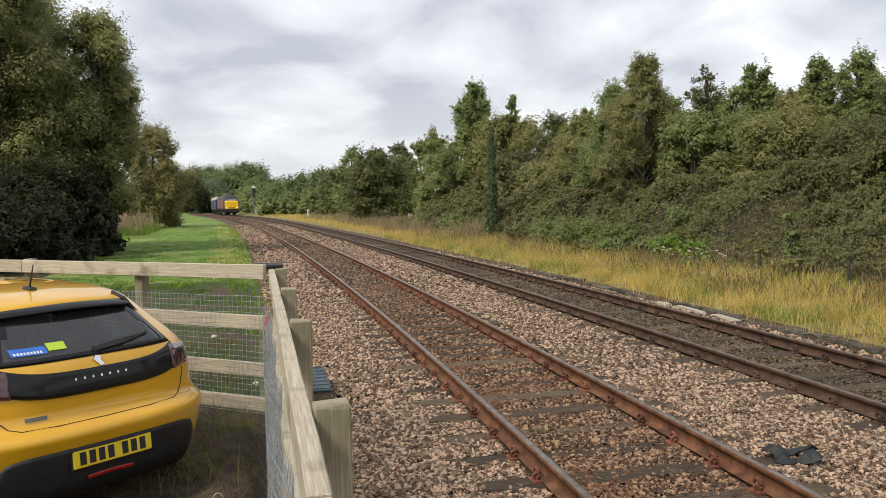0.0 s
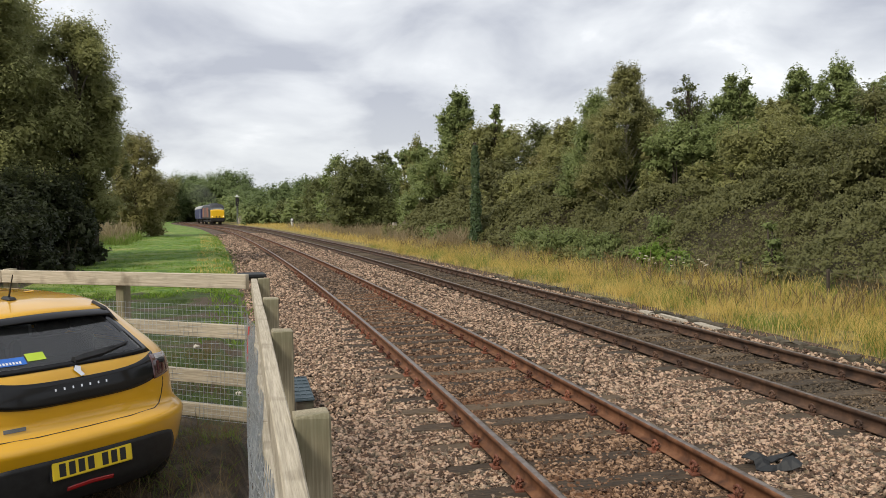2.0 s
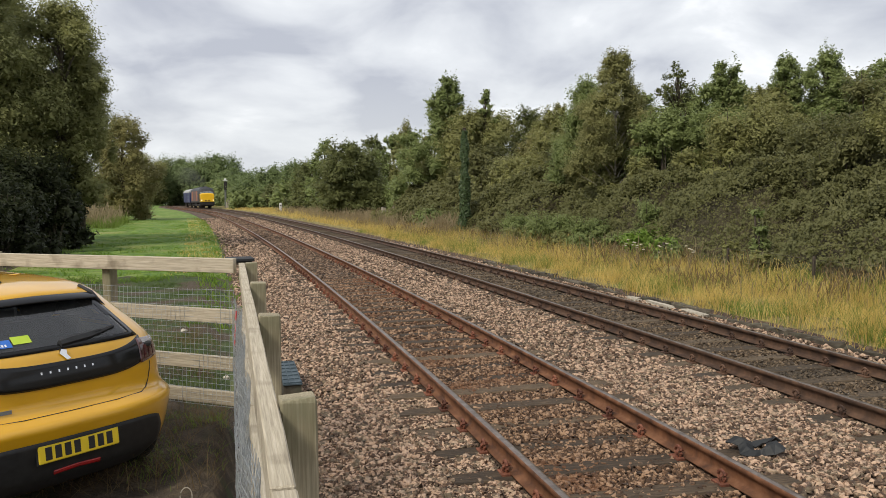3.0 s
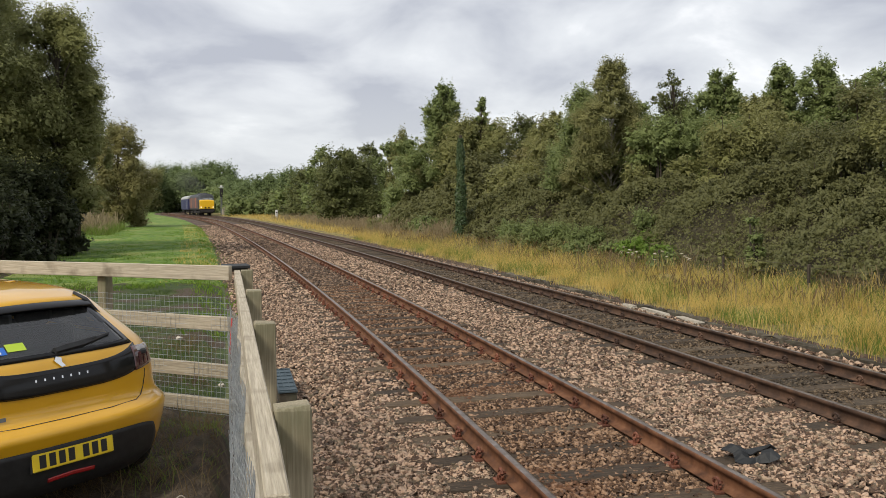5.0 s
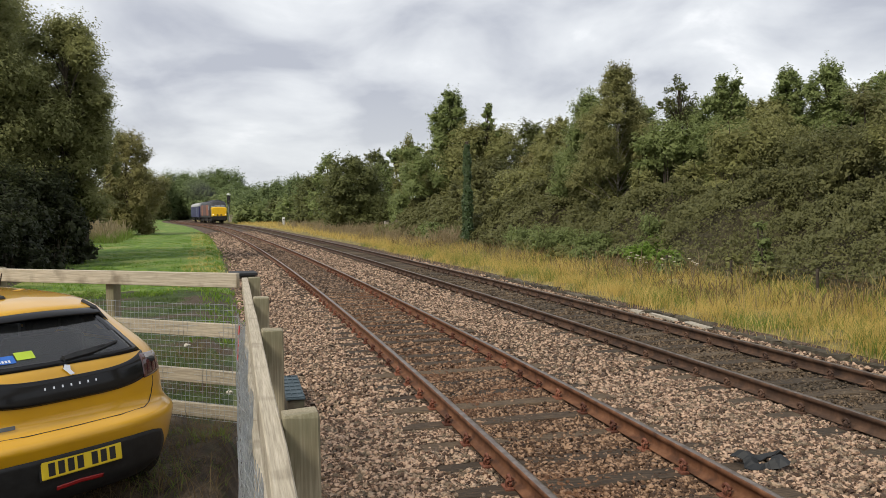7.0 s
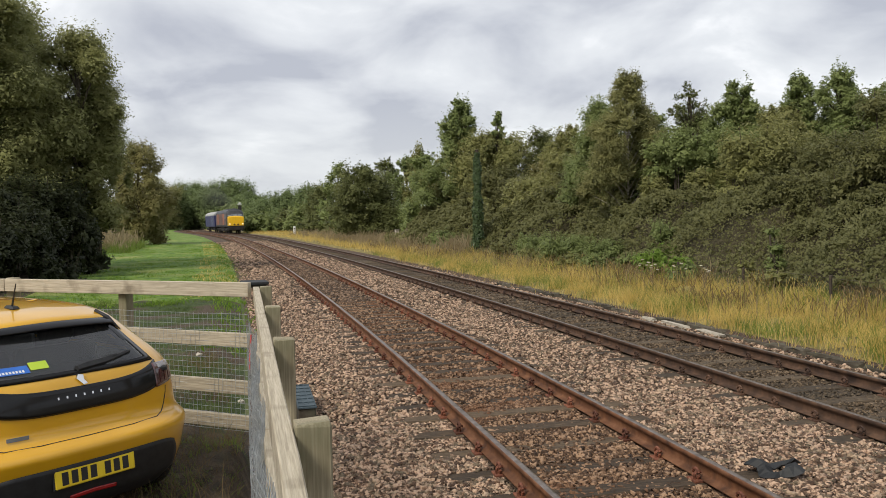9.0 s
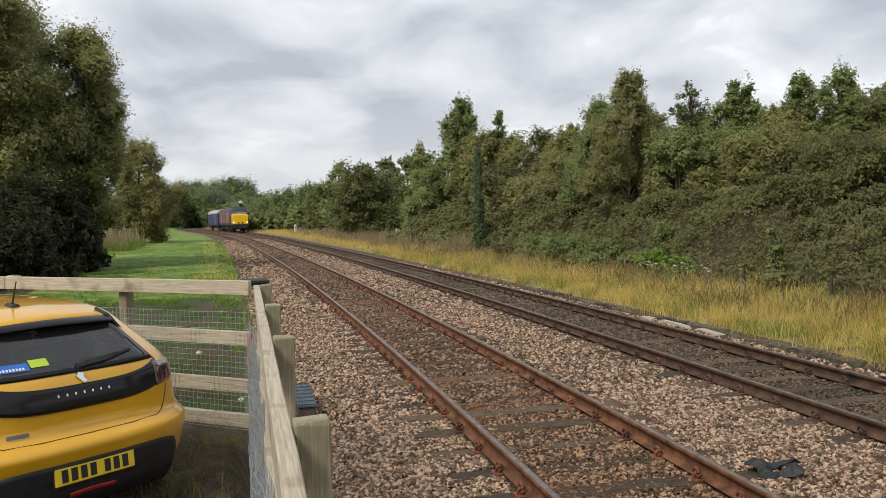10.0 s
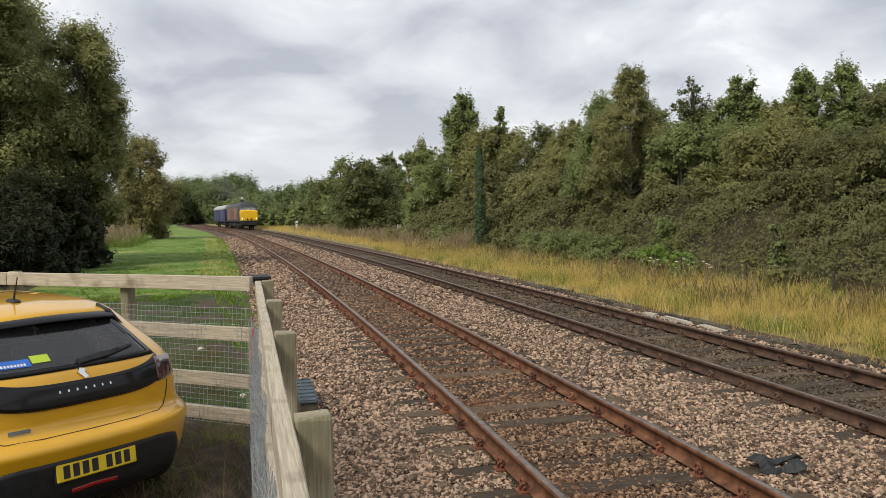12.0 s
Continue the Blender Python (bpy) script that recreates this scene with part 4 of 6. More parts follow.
def plant_trees():
    R = "round"
    rows = [
        # label, x, y, top, width, leaf, material, bark, lumps, low, shape, gaps
        ("tall slender birch with thinning yellowing leaves", 8.4, 33, 7.9, 4.4, 0.054, "leaf_birch", "birch_bark", 42, 0.36, "cone", 0.15),
        ("leafy dark green tree above the bramble bank", 8.0, 36.5, 7.3, 3.8, 0.07, "leaf_mid", "bark", 20, 0.2, R, 0.0),
        ("leafy green tree behind the birch", 10.0, 35, 6.6, 3.0, 0.07, "leaf_mid", "bark", 20, 0.2, R, 0.0),
        ("gappy dark tree with sparse crown", 10.9, 32.5, 7.35, 2.5, 0.072, "leaf_dark", "bark", 18, 0.45, R, 0.3),
        ("light green sapling on the bank", 12.2, 31, 7.2, 4.2, 0.064, "leaf_mid", "bark", 34, 0.25, "cone", 0.0),
        ("light green sapling with open top", 14.4, 30.3, 7.3, 2.8, 0.064, "leaf_mid", "bark", 24, 0.3, R, 0.1),
        ("pointed green tree on the bank", 15.4, 29.2, 7.2, 3.8, 0.064, "leaf_mid", "bark", 34, 0.3, "cone", 0.05),
        ("bushy olive tree among the bank trees", 9.4, 34, 6.3, 3.2, 0.072, "leaf_olive", "bark", 20, 0.2, R, 0.0),
        ("bushy green tree among the bank trees", 11.6, 33.6, 6.4, 3.2, 0.072, "leaf_dark", "bark", 20, 0.2, R, 0.0),
        ("bushy green tree among the bank trees", 13.0, 32.2, 6.35, 3.4, 0.072, "leaf_mid", "bark", 20, 0.2, R, 0.0),
        ("bushy olive tree among the bank trees", 14.9, 31.6, 6.4, 3.4, 0.072, "leaf_olive", "bark", 20, 0.2, R, 0.0),
        ("bushy green tree among the bank trees", 16.4, 30.4, 6.5, 3.4, 0.072, "leaf_dark", "bark", 20, 0.2, R, 0.0),
        ("bushy olive tree on the bank", 13.2, 29.5, 6.0, 3.0, 0.074, "leaf_olive", "bark", 20, 0.2, R, 0.0),
        ("bushy green tree on the bank", 17.0, 28.5, 6.9, 3.0, 0.074, "leaf_mid", "bark", 20, 0.2, R, 0.0),
        ("bushy green tree on the bank", 19.4, 27.6, 7.4, 3.2, 0.074, "leaf_olive", "bark", 20, 0.2, R, 0.0),
        ("tall poplar with upright green crown", 2.6, 62, 11.4, 6.6, 0.105, "leaf_mid", "bark", 40, 0.2, "cone", 0.05),
        ("narrow young poplar in the belt", 5.4, 60.5, 10.2, 3.4, 0.11, "leaf_mid", "bark", 17, 0.3, "cone", 0.1),
        ("broad yellow-green willow by the pole", 5.0, 61, 8.4, 8.4, 0.137, "leaf_olive", "bark", 24, 0.12, R, 0.0),
        ("dark green tree of the thicket", 9.4, 64, 9.0, 5.5, 0.144, "leaf_dark", "bark", 14, 0.1, R, 0.0),
        ("dark green tree of the thicket", 12.5, 60, 8.4, 5.0, 0.144, "leaf_mid", "bark", 14, 0.1, R, 0.0),
        ("olive green tree of the thicket", 8.4, 46, 7.3, 3.6, 0.099, "leaf_olive", "bark", 20, 0.15, R, 0.0),
        ("turning orange-brown tree of the thicket", 7.8, 50, 6.2, 3.0, 0.099, "leaf_autumn", "bark", 11, 0.15, R, 0.0),
        ("dark green tree in the belt", -4.6, 88, 8.8, 5.2, 0.202, "leaf_dark", "bark", 14, 0.1, R, 0.0),
        ("dark green tree in the belt", -2.4, 86, 9.0, 5.0, 0.202, "leaf_mid", "bark", 14, 0.1, R, 0.0),
        ("yellowish green tree in the belt", -0.9, 76, 8.9, 4.4, 0.180, "leaf_olive", "bark", 12, 0.1, "poplar", 0.0),
        ("big domed dark shrub willow by the line", -6.3, 76, 7.3, 8.6, 0.173, "leaf_dark", "bark", 26, 0.05, R, 0.0),
        ("leafy green tree in the belt", -11.5, 101, 9.4, 4.6, 0.230, "leaf_mid", "bark", 12, 0.1, R, 0.1),
        ("leafy green tree in the belt", -0.2, 66, 7.6, 4.6, 0.158, "leaf_mid", "bark", 14, 0.05, R, 0.0),
        ("leafy green tree in the belt", 1.6, 64, 7.4, 4.4, 0.158, "leaf_olive", "bark", 14, 0.05, R, 0.0),
        ("distant rounded green tree of the belt", -27.0, 150, 7.9, 11.0, 0.360, "leaf_far", "bark", 16, 0.05, R, 0.0),
        ("distant rounded green tree of the belt", -21.0, 140, 8.3, 9.5, 0.346, "leaf_far", "bark", 16, 0.05, R, 0.0),
        ("distant rounded green tree of the belt", -16.0, 126, 8.0, 8.0, 0.302, "leaf_dark", "bark", 14, 0.05, R, 0.0),
        ("distant rounded green tree of the belt", -33.0, 166, 6.8, 10.0, 0.396, "leaf_far", "bark", 16, 0.05, R, 0.0),
        ("distant rounded green tree of the belt", -41.0, 190, 7.6, 12.0, 0.432, "leaf_far", "bark", 16, 0.05, R, 0.0),
        ("distant big domed green tree beyond the curve", -65.0, 260, 15.4, 26.0, 0.612, "leaf_far", "bark", 26, 0.05, R, 0.0),
        ("distant big domed green tree beyond the curve", -80.0, 272, 15.2, 26.0, 0.612, "leaf_far", "bark", 26, 0.05, R, 0.0),
        ("distant big domed green tree beyond the curve", -88.0, 255, 15.5, 20.0, 0.612, "leaf_olive", "bark", 22, 0.05, R, 0.0),
        ("distant big domed green tree beyond the curve", -55.0, 242, 10.8, 15.0, 0.576, "leaf_far", "bark", 20, 0.05, R, 0.0),
        ("distant big domed green tree beyond the curve", -49.0, 215, 8.2, 12.0, 0.504, "leaf_far", "bark", 18, 0.05, R, 0.0),
        ("tall dark tree overhanging the green strip", -18.0, 33, 12.2, 7.4, 0.086, "leaf_shade", "bark", 30, 0.03, R, 0.0),
        ("tall dark tree overhanging the green strip", -15.7, 36, 10.8, 6.0, 0.084, "leaf_shade", "bark", 24, 0.22, R, 0.05),
        ("dark leafy tree at the edge of the strip", -15.4, 37, 8.9, 3.7, 0.074, "leaf_shade", "bark", 14, 0.52, R, 0.1),
        ("tall dark tree overhanging the green strip", -21.5, 31, 12.8, 7.5, 0.095, "leaf_shade", "bark", 22, 0.03, R, 0.0),
        ("tall dark tree between the overhanging ones", -19.2, 34.5, 13.0, 6.4, 0.095, "leaf_shade", "bark", 26, 0.10, R, 0.0),
        ("tall dark tree behind the overhanging ones", -20.6, 38, 12.4, 8.6, 0.11, "leaf_shade", "bark", 24, 0.10, R, 0.0),
        ("rounded brownish tree beside the strip", -29.2, 80, 10.3, 8.2, 0.17, "leaf_autumn", "bark", 32, 0.05, R, 0.0),
        ("rounded olive tree beside the strip", -31.8, 72, 7.0, 5.6, 0.187, "leaf_olive", "bark", 26, 0.03, R, 0.0),
        ("dark tree behind the green strip", -39.0, 84, 9.0, 8.0, 0.202, "leaf_dark", "bark", 18, 0.03, R, 0.0),
    ]
    for i, (label, x, y, top, width, size, mat, bark, lumps, low, shape, gaps) in enumerate(rows):
        size *= 0.52 if y > 100 else 0.62 if y > 63 else 0.74
        tree(label, x, y, base_at(x, y), top, width, size, mat, bark, lumps, low, shape, gaps=gaps, seed=i, density=0.52 if y > 63 else 0.70, core=0.0 if gaps > 0.2 else 0.7)


plant_trees()


def shrub(label, x, y, top, width, size, mat, lumps=10, seed=0, depth=None, category="shrub"):
    rnd = random.Random(seed * 31 + int(x * 7) + int(y * 5))
    base = base_at(x, y)
    h = top - base
    t = tagged(new("shrub"), label, category, "shrubs along the line")
    t.location = (x, y, base)
    blobs = []
    for i in range(lumps):
        a = rnd.uniform(0, math.tau)
        k = rnd.random()
        off = width * 0.36 * math.sqrt(rnd.random()) * (1 - 0.35 * k)
        br = width * rnd.uniform(0.16, 0.27)
        blobs.append((off * math.cos(a), off * math.sin(a), max(br * 0.5, min(h - br * 0.85, h * k)), br, br, br * rnd.uniform(0.75, 1.0)))
    bm = bmesh.new()
    for bx, by, bz, br, _, _ in blobs:
        tube(bm, [(bx * 0.2, by * 0.2, -0.2), (bx * 0.6, by * 0.6, bz * 0.5), (bx, by, bz), (bx * 1.1, by * 1.1, bz + br * 0.9)], [0.05, 0.035, 0.02, 0.006], 4, False)
    part("woody_base", bm, M["bark"], t)
    c = new("foliage", crown_mesh("foliage", blobs, size * (0.80 if y < 58 else 0.60), M[mat], 0.48 if y < 58 else 0.40, 0.72))
    c.parent = t
    return t


def plant_shrubs():
    rnd = random.Random(5)
    # thicket above the bramble bank
    s = 8.0
    i = 0
    while s < 62:
        u = 14.4 + rnd.uniform(-0.7, 0.9)
        x, y, _ = line_at(s, u)
        d = math.hypot(x, y)
        shrub(rnd.choice(("dense olive hawthorn thicket above the brambles", "dense twiggy green-brown thicket above the brambles")), float(x), float(y),
              4.7 + rnd.uniform(-0.5, 0.7), rnd.uniform(3.2, 4.2), max(0.048, 0.0023 * d), rnd.choice(("leaf_olive", "leaf_brown", "leaf_olive", "leaf_mid")), 17, i)
        s += rnd.uniform(1.6, 2.3)
        i += 1
    # low growth that fills the top of the bank
    s = 12.0
    while s < 52:
        x, y, _ = line_at(s, 13.0 + rnd.uniform(-0.3, 0.4))
        d = math.hypot(x, y)
        shrub("low twiggy olive growth on the crest of the bank", float(x), float(y), 3.5 + rnd.uniform(-0.3, 0.4), rnd.uniform(2.2, 2.8), max(0.055, 0.0024 * d), rnd.choice(("leaf_olive", "leaf_brown")), 9, i)
        s += rnd.uniform(1.6, 2.2)
        i += 1
    # second row behind it
    s = 6.0
    while s < 60:
        x, y, _ = line_at(s, 20.5 + rnd.uniform(-1, 1))
        d = math.hypot(x, y)
        shrub("dense green thicket behind the bank", float(x), float(y), 5.6 + rnd.uniform(-0.6, 0.6), rnd.uniform(4.4, 5.4), max(0.2, 0.007 * d), rnd.choice(("leaf_mid", "leaf_olive", "leaf_dark")), 12, i)
        s += rnd.uniform(3.0, 3.8)
        i += 1
    # undergrowth of the far tree belt
    for s, u, top, w in ((62, 12.6, 3.2, 5), (67, 12.4, 3.0, 5), (72, 13.0, 3.4, 5), (84, 12.2, 3.8, 6), (92, 12.5, 4.2, 7), (101, 12.0, 4.2, 7), (111, 12.8, 4.6, 8), (121, 13.4, 4.8, 8), (132, 13.2, 5.0, 9), (144, 12.8, 4.4, 8),
                         (157, 12.6, 4.6, 9), (172, 12.4, 5.0, 10), (188, 12.4, 5.4, 11), (206, 12.0, 6.5, 12), (226, 12.5, 6.5, 13), (250, 12.0, 7.5, 15)):
        x, y, _ = line_at(s, u + 1.5)
        shrub("dense green undergrowth of the tree belt", float(x), float(y), top, w, 0.0029 * s, rnd.choice(("leaf_mid", "leaf_dark", "leaf_mid")), 14, i)
        i += 1
    shrub("bright green willow shrub beside the signal", *[float(q) for q in line_at(143, 8.6)[:2]], 3.5, 7.0, 0.5, "leaf_mid", 14, 90)
    # left edge of the green strip; the low shrubs are coloured near black for canopy shade
    for s, u, top, w, mat in ((31, -11.4, 3.6, 4.5, "leaf_under_canopy_shade"), (34.5, -10.7, 4.0, 4.2, "leaf_under_canopy_shade"), (37.5, -9.9, 4.0, 3.2, "leaf_under_canopy_shade"), (40, -9.9, 4.2, 3.6, "leaf_under_canopy_shade"), (43, -12.0, 4.6, 4.6, "leaf_under_canopy_shade"), (27, -13.0, 3.2, 5.0, "leaf_under_canopy_shade"), (49, -15.0, 4.5, 4.5, "leaf_under_canopy_shade"),
                              (58, -14.6, 3.6, 4.6, "leaf_olive"), (70, -14.0, 3.6, 4.6, "leaf_olive"), (80, -13.4, 3.4, 4.8, "leaf_autumn"), (92, -14.0, 4.6, 6, "leaf_olive"), (104, -14.5, 4.5, 7, "leaf_autumn"), (118, -14.5, 5.0, 8, "leaf_mid"), (134, -14.5, 5.5, 9, "leaf_mid"), (152, -14.0, 5.0, 9, "leaf_mid"), (170, -13.5, 5.5, 10, "leaf_olive"), (192, -13.0, 6.0, 11, "leaf_mid"), (215, -13.5, 6.5, 12, "leaf_mid"), (22, -16, 3.0, 6, "leaf_under_canopy_shade"), (27.5, -10.9, 2.6, 3.6, "leaf_under_canopy_shade"), (23.5, -10.6, 2.2, 3.6, "leaf_under_canopy_shade"), (20, -11.2, 1.9, 3.2, "leaf_under_canopy_shade"), (30.5, -10.4, 3.0, 3.4, "leaf_under_canopy_shade"), (17, -10.6, 1.3, 2.6, "leaf_under_canopy_shade"), (31.5, -9.7, 2.6, 2.8, "leaf_under_canopy_shade"), (34.5, -9.4, 3.0, 2.6, "leaf_under_canopy_shade"), (37.5, -9.2, 2.6, 2.6, "leaf_under_canopy_shade"), (29, -9.9, 2.2, 2.8, "leaf_under_canopy_shade")):
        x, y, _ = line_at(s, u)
        shrub("undergrowth beside the green strip, canopy shade in its leaf colour" if mat == "leaf_under_canopy_shade" else "olive brown bush beside the green strip", float(x), float(y), top, w, max(0.085, 0.0028 * s if s < 60 else 0.0032 * s), mat, 12, i)
        i += 1


plant_shrubs()


def bramble_bank():
    """The steep bank overgrown with brambles: leaves over a lumpy slope, its core painted dark for shade."""
    def slope(s, w):
        u = 9.7 + 3.6 * w + 0.4 * np.sin(s * 0.45) + 0.35 * np.sin(s * 1.3 + 2)
        z = 0.05 + 2.55 * smooth(w, -0.15, 0.95) + 0.25 * np.sin(s * 0.9 + 3 * w) + 0.15 * np.sin(s * 2.3 + 7 * w)
        return u, z
    n = 170000
    s = 14 + 48 * RNG.random(n) ** 1.35
    w = RNG.random(n) ** 0.85 * 1.08
    u, z = slope(s, w)
    tuft = np.array([noise.noise(Vector((a * 1.6, b * 6.0, 0.0))) for a, b in zip(s, w)])
    fine = np.array([noise.noise(Vector((a * 4.6, b * 17.0, 3.0))) for a, b in zip(s, w)])
    keep = fine + 0.5 * tuft + RNG.normal(size=n) * 0.22 > -0.38
    s, w, u, z, tuft, fine = (q[keep] for q in (s, w, u, z, tuft, fine))
    n = len(s)
    lift = np.maximum(0, 0.16 + 0.42 * tuft + 0.30 * fine) + np.abs(RNG.normal(size=n)) * 0.07
    x, y, th = line_at(s, u - lift * 0.7)
    P = np.stack([x, y, z + ground_z(s, np.full(n, 9.0)) + lift * 0.6 - 0.1], -1)
    d = np.hypot(x, y)
    Nrm = np.stack([-np.cos(th) * 0.7, -np.sin(th) * 0.7, np.full(n, 0.75)], -1)
    v, f = leaf_quads(P, Nrm, np.maximum(0.046, 0.0019 * d), 0.75, 0.8)
    # sunken sheet behind the leaves, coloured dark as the shade in their gaps
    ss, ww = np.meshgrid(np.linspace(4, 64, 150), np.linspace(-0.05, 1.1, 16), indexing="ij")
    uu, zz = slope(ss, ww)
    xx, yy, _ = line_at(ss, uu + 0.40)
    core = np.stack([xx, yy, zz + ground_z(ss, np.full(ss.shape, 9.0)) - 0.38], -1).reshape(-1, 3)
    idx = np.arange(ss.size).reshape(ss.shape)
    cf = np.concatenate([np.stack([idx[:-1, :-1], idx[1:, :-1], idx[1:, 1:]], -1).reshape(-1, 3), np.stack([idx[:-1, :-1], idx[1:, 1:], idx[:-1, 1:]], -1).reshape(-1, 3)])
    me = array_mesh("bramble_bank", np.concatenate([core, v]), np.concatenate([cf, f + len(core)]), [M["leaf_brown"], M["bank_inner_shade"]])
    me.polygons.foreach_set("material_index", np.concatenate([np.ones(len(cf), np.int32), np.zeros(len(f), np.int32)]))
    soft_normals(me, len(core), Nrm, 0.5)
    tagged(new("bramble_bank", me), "steep bank smothered in dull brown-green brambles", "brambles", kind="stuff")


bramble_bank()


def blades(name, label, mat, n, place, height, width, bend=0.35, heads=0.0):
    """Upright grass blades: place(n) gives s, u; each blade is a bent strip of two quads."""
    s, u = place(n)
    n = len(s)
    x, y, th = line_at(s, u)
    z = ground_z(s, u) - 0.03
    h = height * RNG.uniform(0.45, 1.2, n) * (0.85 + 0.35 * np.sin(s * 2.3 + u * 1.7) * np.sin(s * 0.7 - u * 2.9))
    w = width * RNG.uniform(0.6, 1.3, n)
    a = RNG.uniform(0, math.tau, n)
    b = RNG.uniform(0, math.tau, n)
    k = bend * h * RNG.uniform(0.1, 1.2, n)
    P = np.stack([x, y, z], -1)
    side = np.stack([np.cos(a), np.sin(a), 0 * a], -1) * w[:, None]
    lean = np.stack([np.cos(b) * k, np.sin(b) * k, 0 * a], -1)
    up = np.stack([0 * a, 0 * a, h], -1)
    p0, p1, p2 = P, P + up * 0.55 + lean * 0.35, P + up * 0.97 + lean
    tip = 0.35 + heads
    v = np.stack([p0 - side, p0 + side, p1 - side * 0.8, p1 + side * 0.8, p2 - side * tip, p2 + side * tip], 1).reshape(-1, 3)
    f = (np.array([(0, 1, 3, 2), (2, 3, 5, 4)])[None] + 6 * np.arange(n)[:, None, None]).reshape(-1, 4)
    return tagged(new(name, array_mesh(name, v, f, M[mat])), label, "grass", kind="stuff")


def verge_at(s0, s1, u0, u1, power=1.0):
    return lambda n: (s0 + (s1 - s0) * RNG.random(n) ** power, u0 + (u1 - u0) * RNG.random(n))


def clumped(s0, s1, u0, u1, power, clumps, spread):
    def place(n):
        cs, cu = s0 + (s1 - s0) * RNG.random(clumps) ** power, u0 + (u1 - u0) * RNG.random(clumps)
        k = RNG.integers(0, clumps, n)
        s, u = cs[k] + RNG.normal(size=n) * spread, cu[k] + RNG.normal(size=n) * spread
        ok = (u > u0) & (u < u1)
        return s[ok], u[ok]
    return place


blades("golden_verge_grass", "tall dry golden grass along the far track", "grass_gold", 20000, verge_at(8, 45, 5.42, 9.9, 1.3), 0.24, 0.005, 0.6)
blades("golden_verge_grass", "tall dry golden grass in tufts on the verge", "grass_gold", 26000, clumped(8, 50, 5.48, 9.2, 1.3, 620, 0.18), 0.40, 0.0038, 0.8)
blades("green_verge_grass", "green grass among the dry verge", "grass_green", 32000, clumped(8, 50, 5.5, 10, 1.2, 300, 0.34), 0.34, 0.0045, 0.7)
blades("seeding_grass", "tall seeding grass with tan heads standing over the verge", "grass_gold", 7000, clumped(12, 50, 6.0, 9.6, 1.2, 240, 0.22), 0.54, 0.0028, 0.55, 0.7)
blades("dead_verge_weeds", "brown dead weeds scattered through the verge", "grass_brown", 3600, clumped(12, 60, 6.4, 9.9, 1.1, 90, 0.28), 0.60, 0.006, 0.6, 1.4)
blades("straw_stems", "pale dead weed stems against the brambles", "grass_straw", 2600, clumped(7, 60, 6.6, 10.2, 1.1, 200, 0.25), 0.66, 0.005, 0.25, 0.9)
blades("far_verge_grass", "dry grass along the distant verge", "grass_gold", 11000, verge_at(45, 150, 6.0, 12.5, 1.4), 0.42, 0.02, 0.7)
blades("far_verge_stems", "brown dead weeds along the distant verge", "grass_straw", 6500, clumped(42, 110, 7.5, 12.0, 1.2, 160, 0.4), 0.95, 0.011, 0.5, 1.2)
blades("strip_grass", "short green grass of the mown strip", "grass_strip", 24000, clumped(22, 85, -11.5, -3.0, 1.4, 2200, 0.25), 0.10, 0.011, 1.6)
blades("strip_grass", "short green grass close behind the yard fence", "grass_rank_shaded", 17000, clumped(9.5, 24, -8.5, -3.2, 1.0, 700, 0.16), 0.07, 0.004, 1.4)
blades("strip_edge_grass", "yellowing grass along the ballast edge", "grass_gold", 2600, clumped(24, 90, -4.6, -2.9, 1.2, 160, 0.4), 0.13, 0.013, 1.0)
blades("strip_edge_grass", "ragged green tufts creeping over the ballast edge", "grass_strip", 2600, clumped(14, 90, -3.7, -2.55, 1.4, 170, 0.22), 0.15, 0.014, 0.9)
blades("yard_grass", "rough grass at the foot of the fence", "grass_green", 1500, clumped(6.3, 9.5, -3.7, -2.98, 1.0, 60, 0.12), 0.10, 0.0025, 1.2)
blades("yard_stalks", "dead brown stalks tangled at the foot of the fence", "grass_brown", 900, verge_at(6.0, 9.2, -4.2, -2.98, 1.0), 0.26, 0.0022, 1.5)
blades("dead_litter", "flattened dead stalks in the grass behind the fence", "grass_brown", 4200, clumped(10.2, 14.4, -5.8, -3.1, 1.0, 60, 0.25), 0.10, 0.004, 2.2)
blades("fence_foot_grass", "long grass behind the yard fence", "grass_rank_shaded", 2600, clumped(8.8, 13, -7.5, -3.0, 1.0, 60, 0.3), 0.16, 0.006, 0.7)
blades("reeds", "pale feathery reed plumes beside the green strip", "grass_straw", 900, clumped(62, 76, -13.2, -9.8, 1.0, 90, 0.35), 1.45, 0.011, 0.35, 4.0)
blades("reeds", "dull olive reed leaves beside the green strip", "grass_green", 2600, clumped(60, 78, -13.2, -9.5, 1.0, 110, 0.4), 0.8, 0.016, 1.0)


# ---------------------------------------------------------------- car
CAR_Z = np.array((0.20, 0.30, 0.42, 0.52, 0.585, 0.615, 0.645, 0.665, 0.70, 0.76, 0.82, 0.90, 0.98, 1.04, 1.10, 1.16, 1.22, 1.28, 1.33, 1.365, 1.395, 1.415, 1.428, 1.434))
CAR_REAR = np.array((0.12, 0.03, 0.0, -0.02, -0.042, -0.046, -0.022, 0.030, 0.070, 0.078, 0.076, 0.086, 0.105, 0.145, 0.215, 0.29, 0.365, 0.44, 0.50, 0.56, 0.66, 0.86, 1.2, 1.6))
CAR_HALF = np.array((0.76, 0.83, 0.86, 0.872, 0.8725, 0.872, 0.871, 0.868, 0.866, 0.862, 0.855, 0.845, 0.83, 0.80, 0.765, 0.725, 0.685, 0.645, 0.605, 0.56, 0.505, 0.44, 0.36, 0.22))
CAR_HALF = CAR_HALF - 0.014
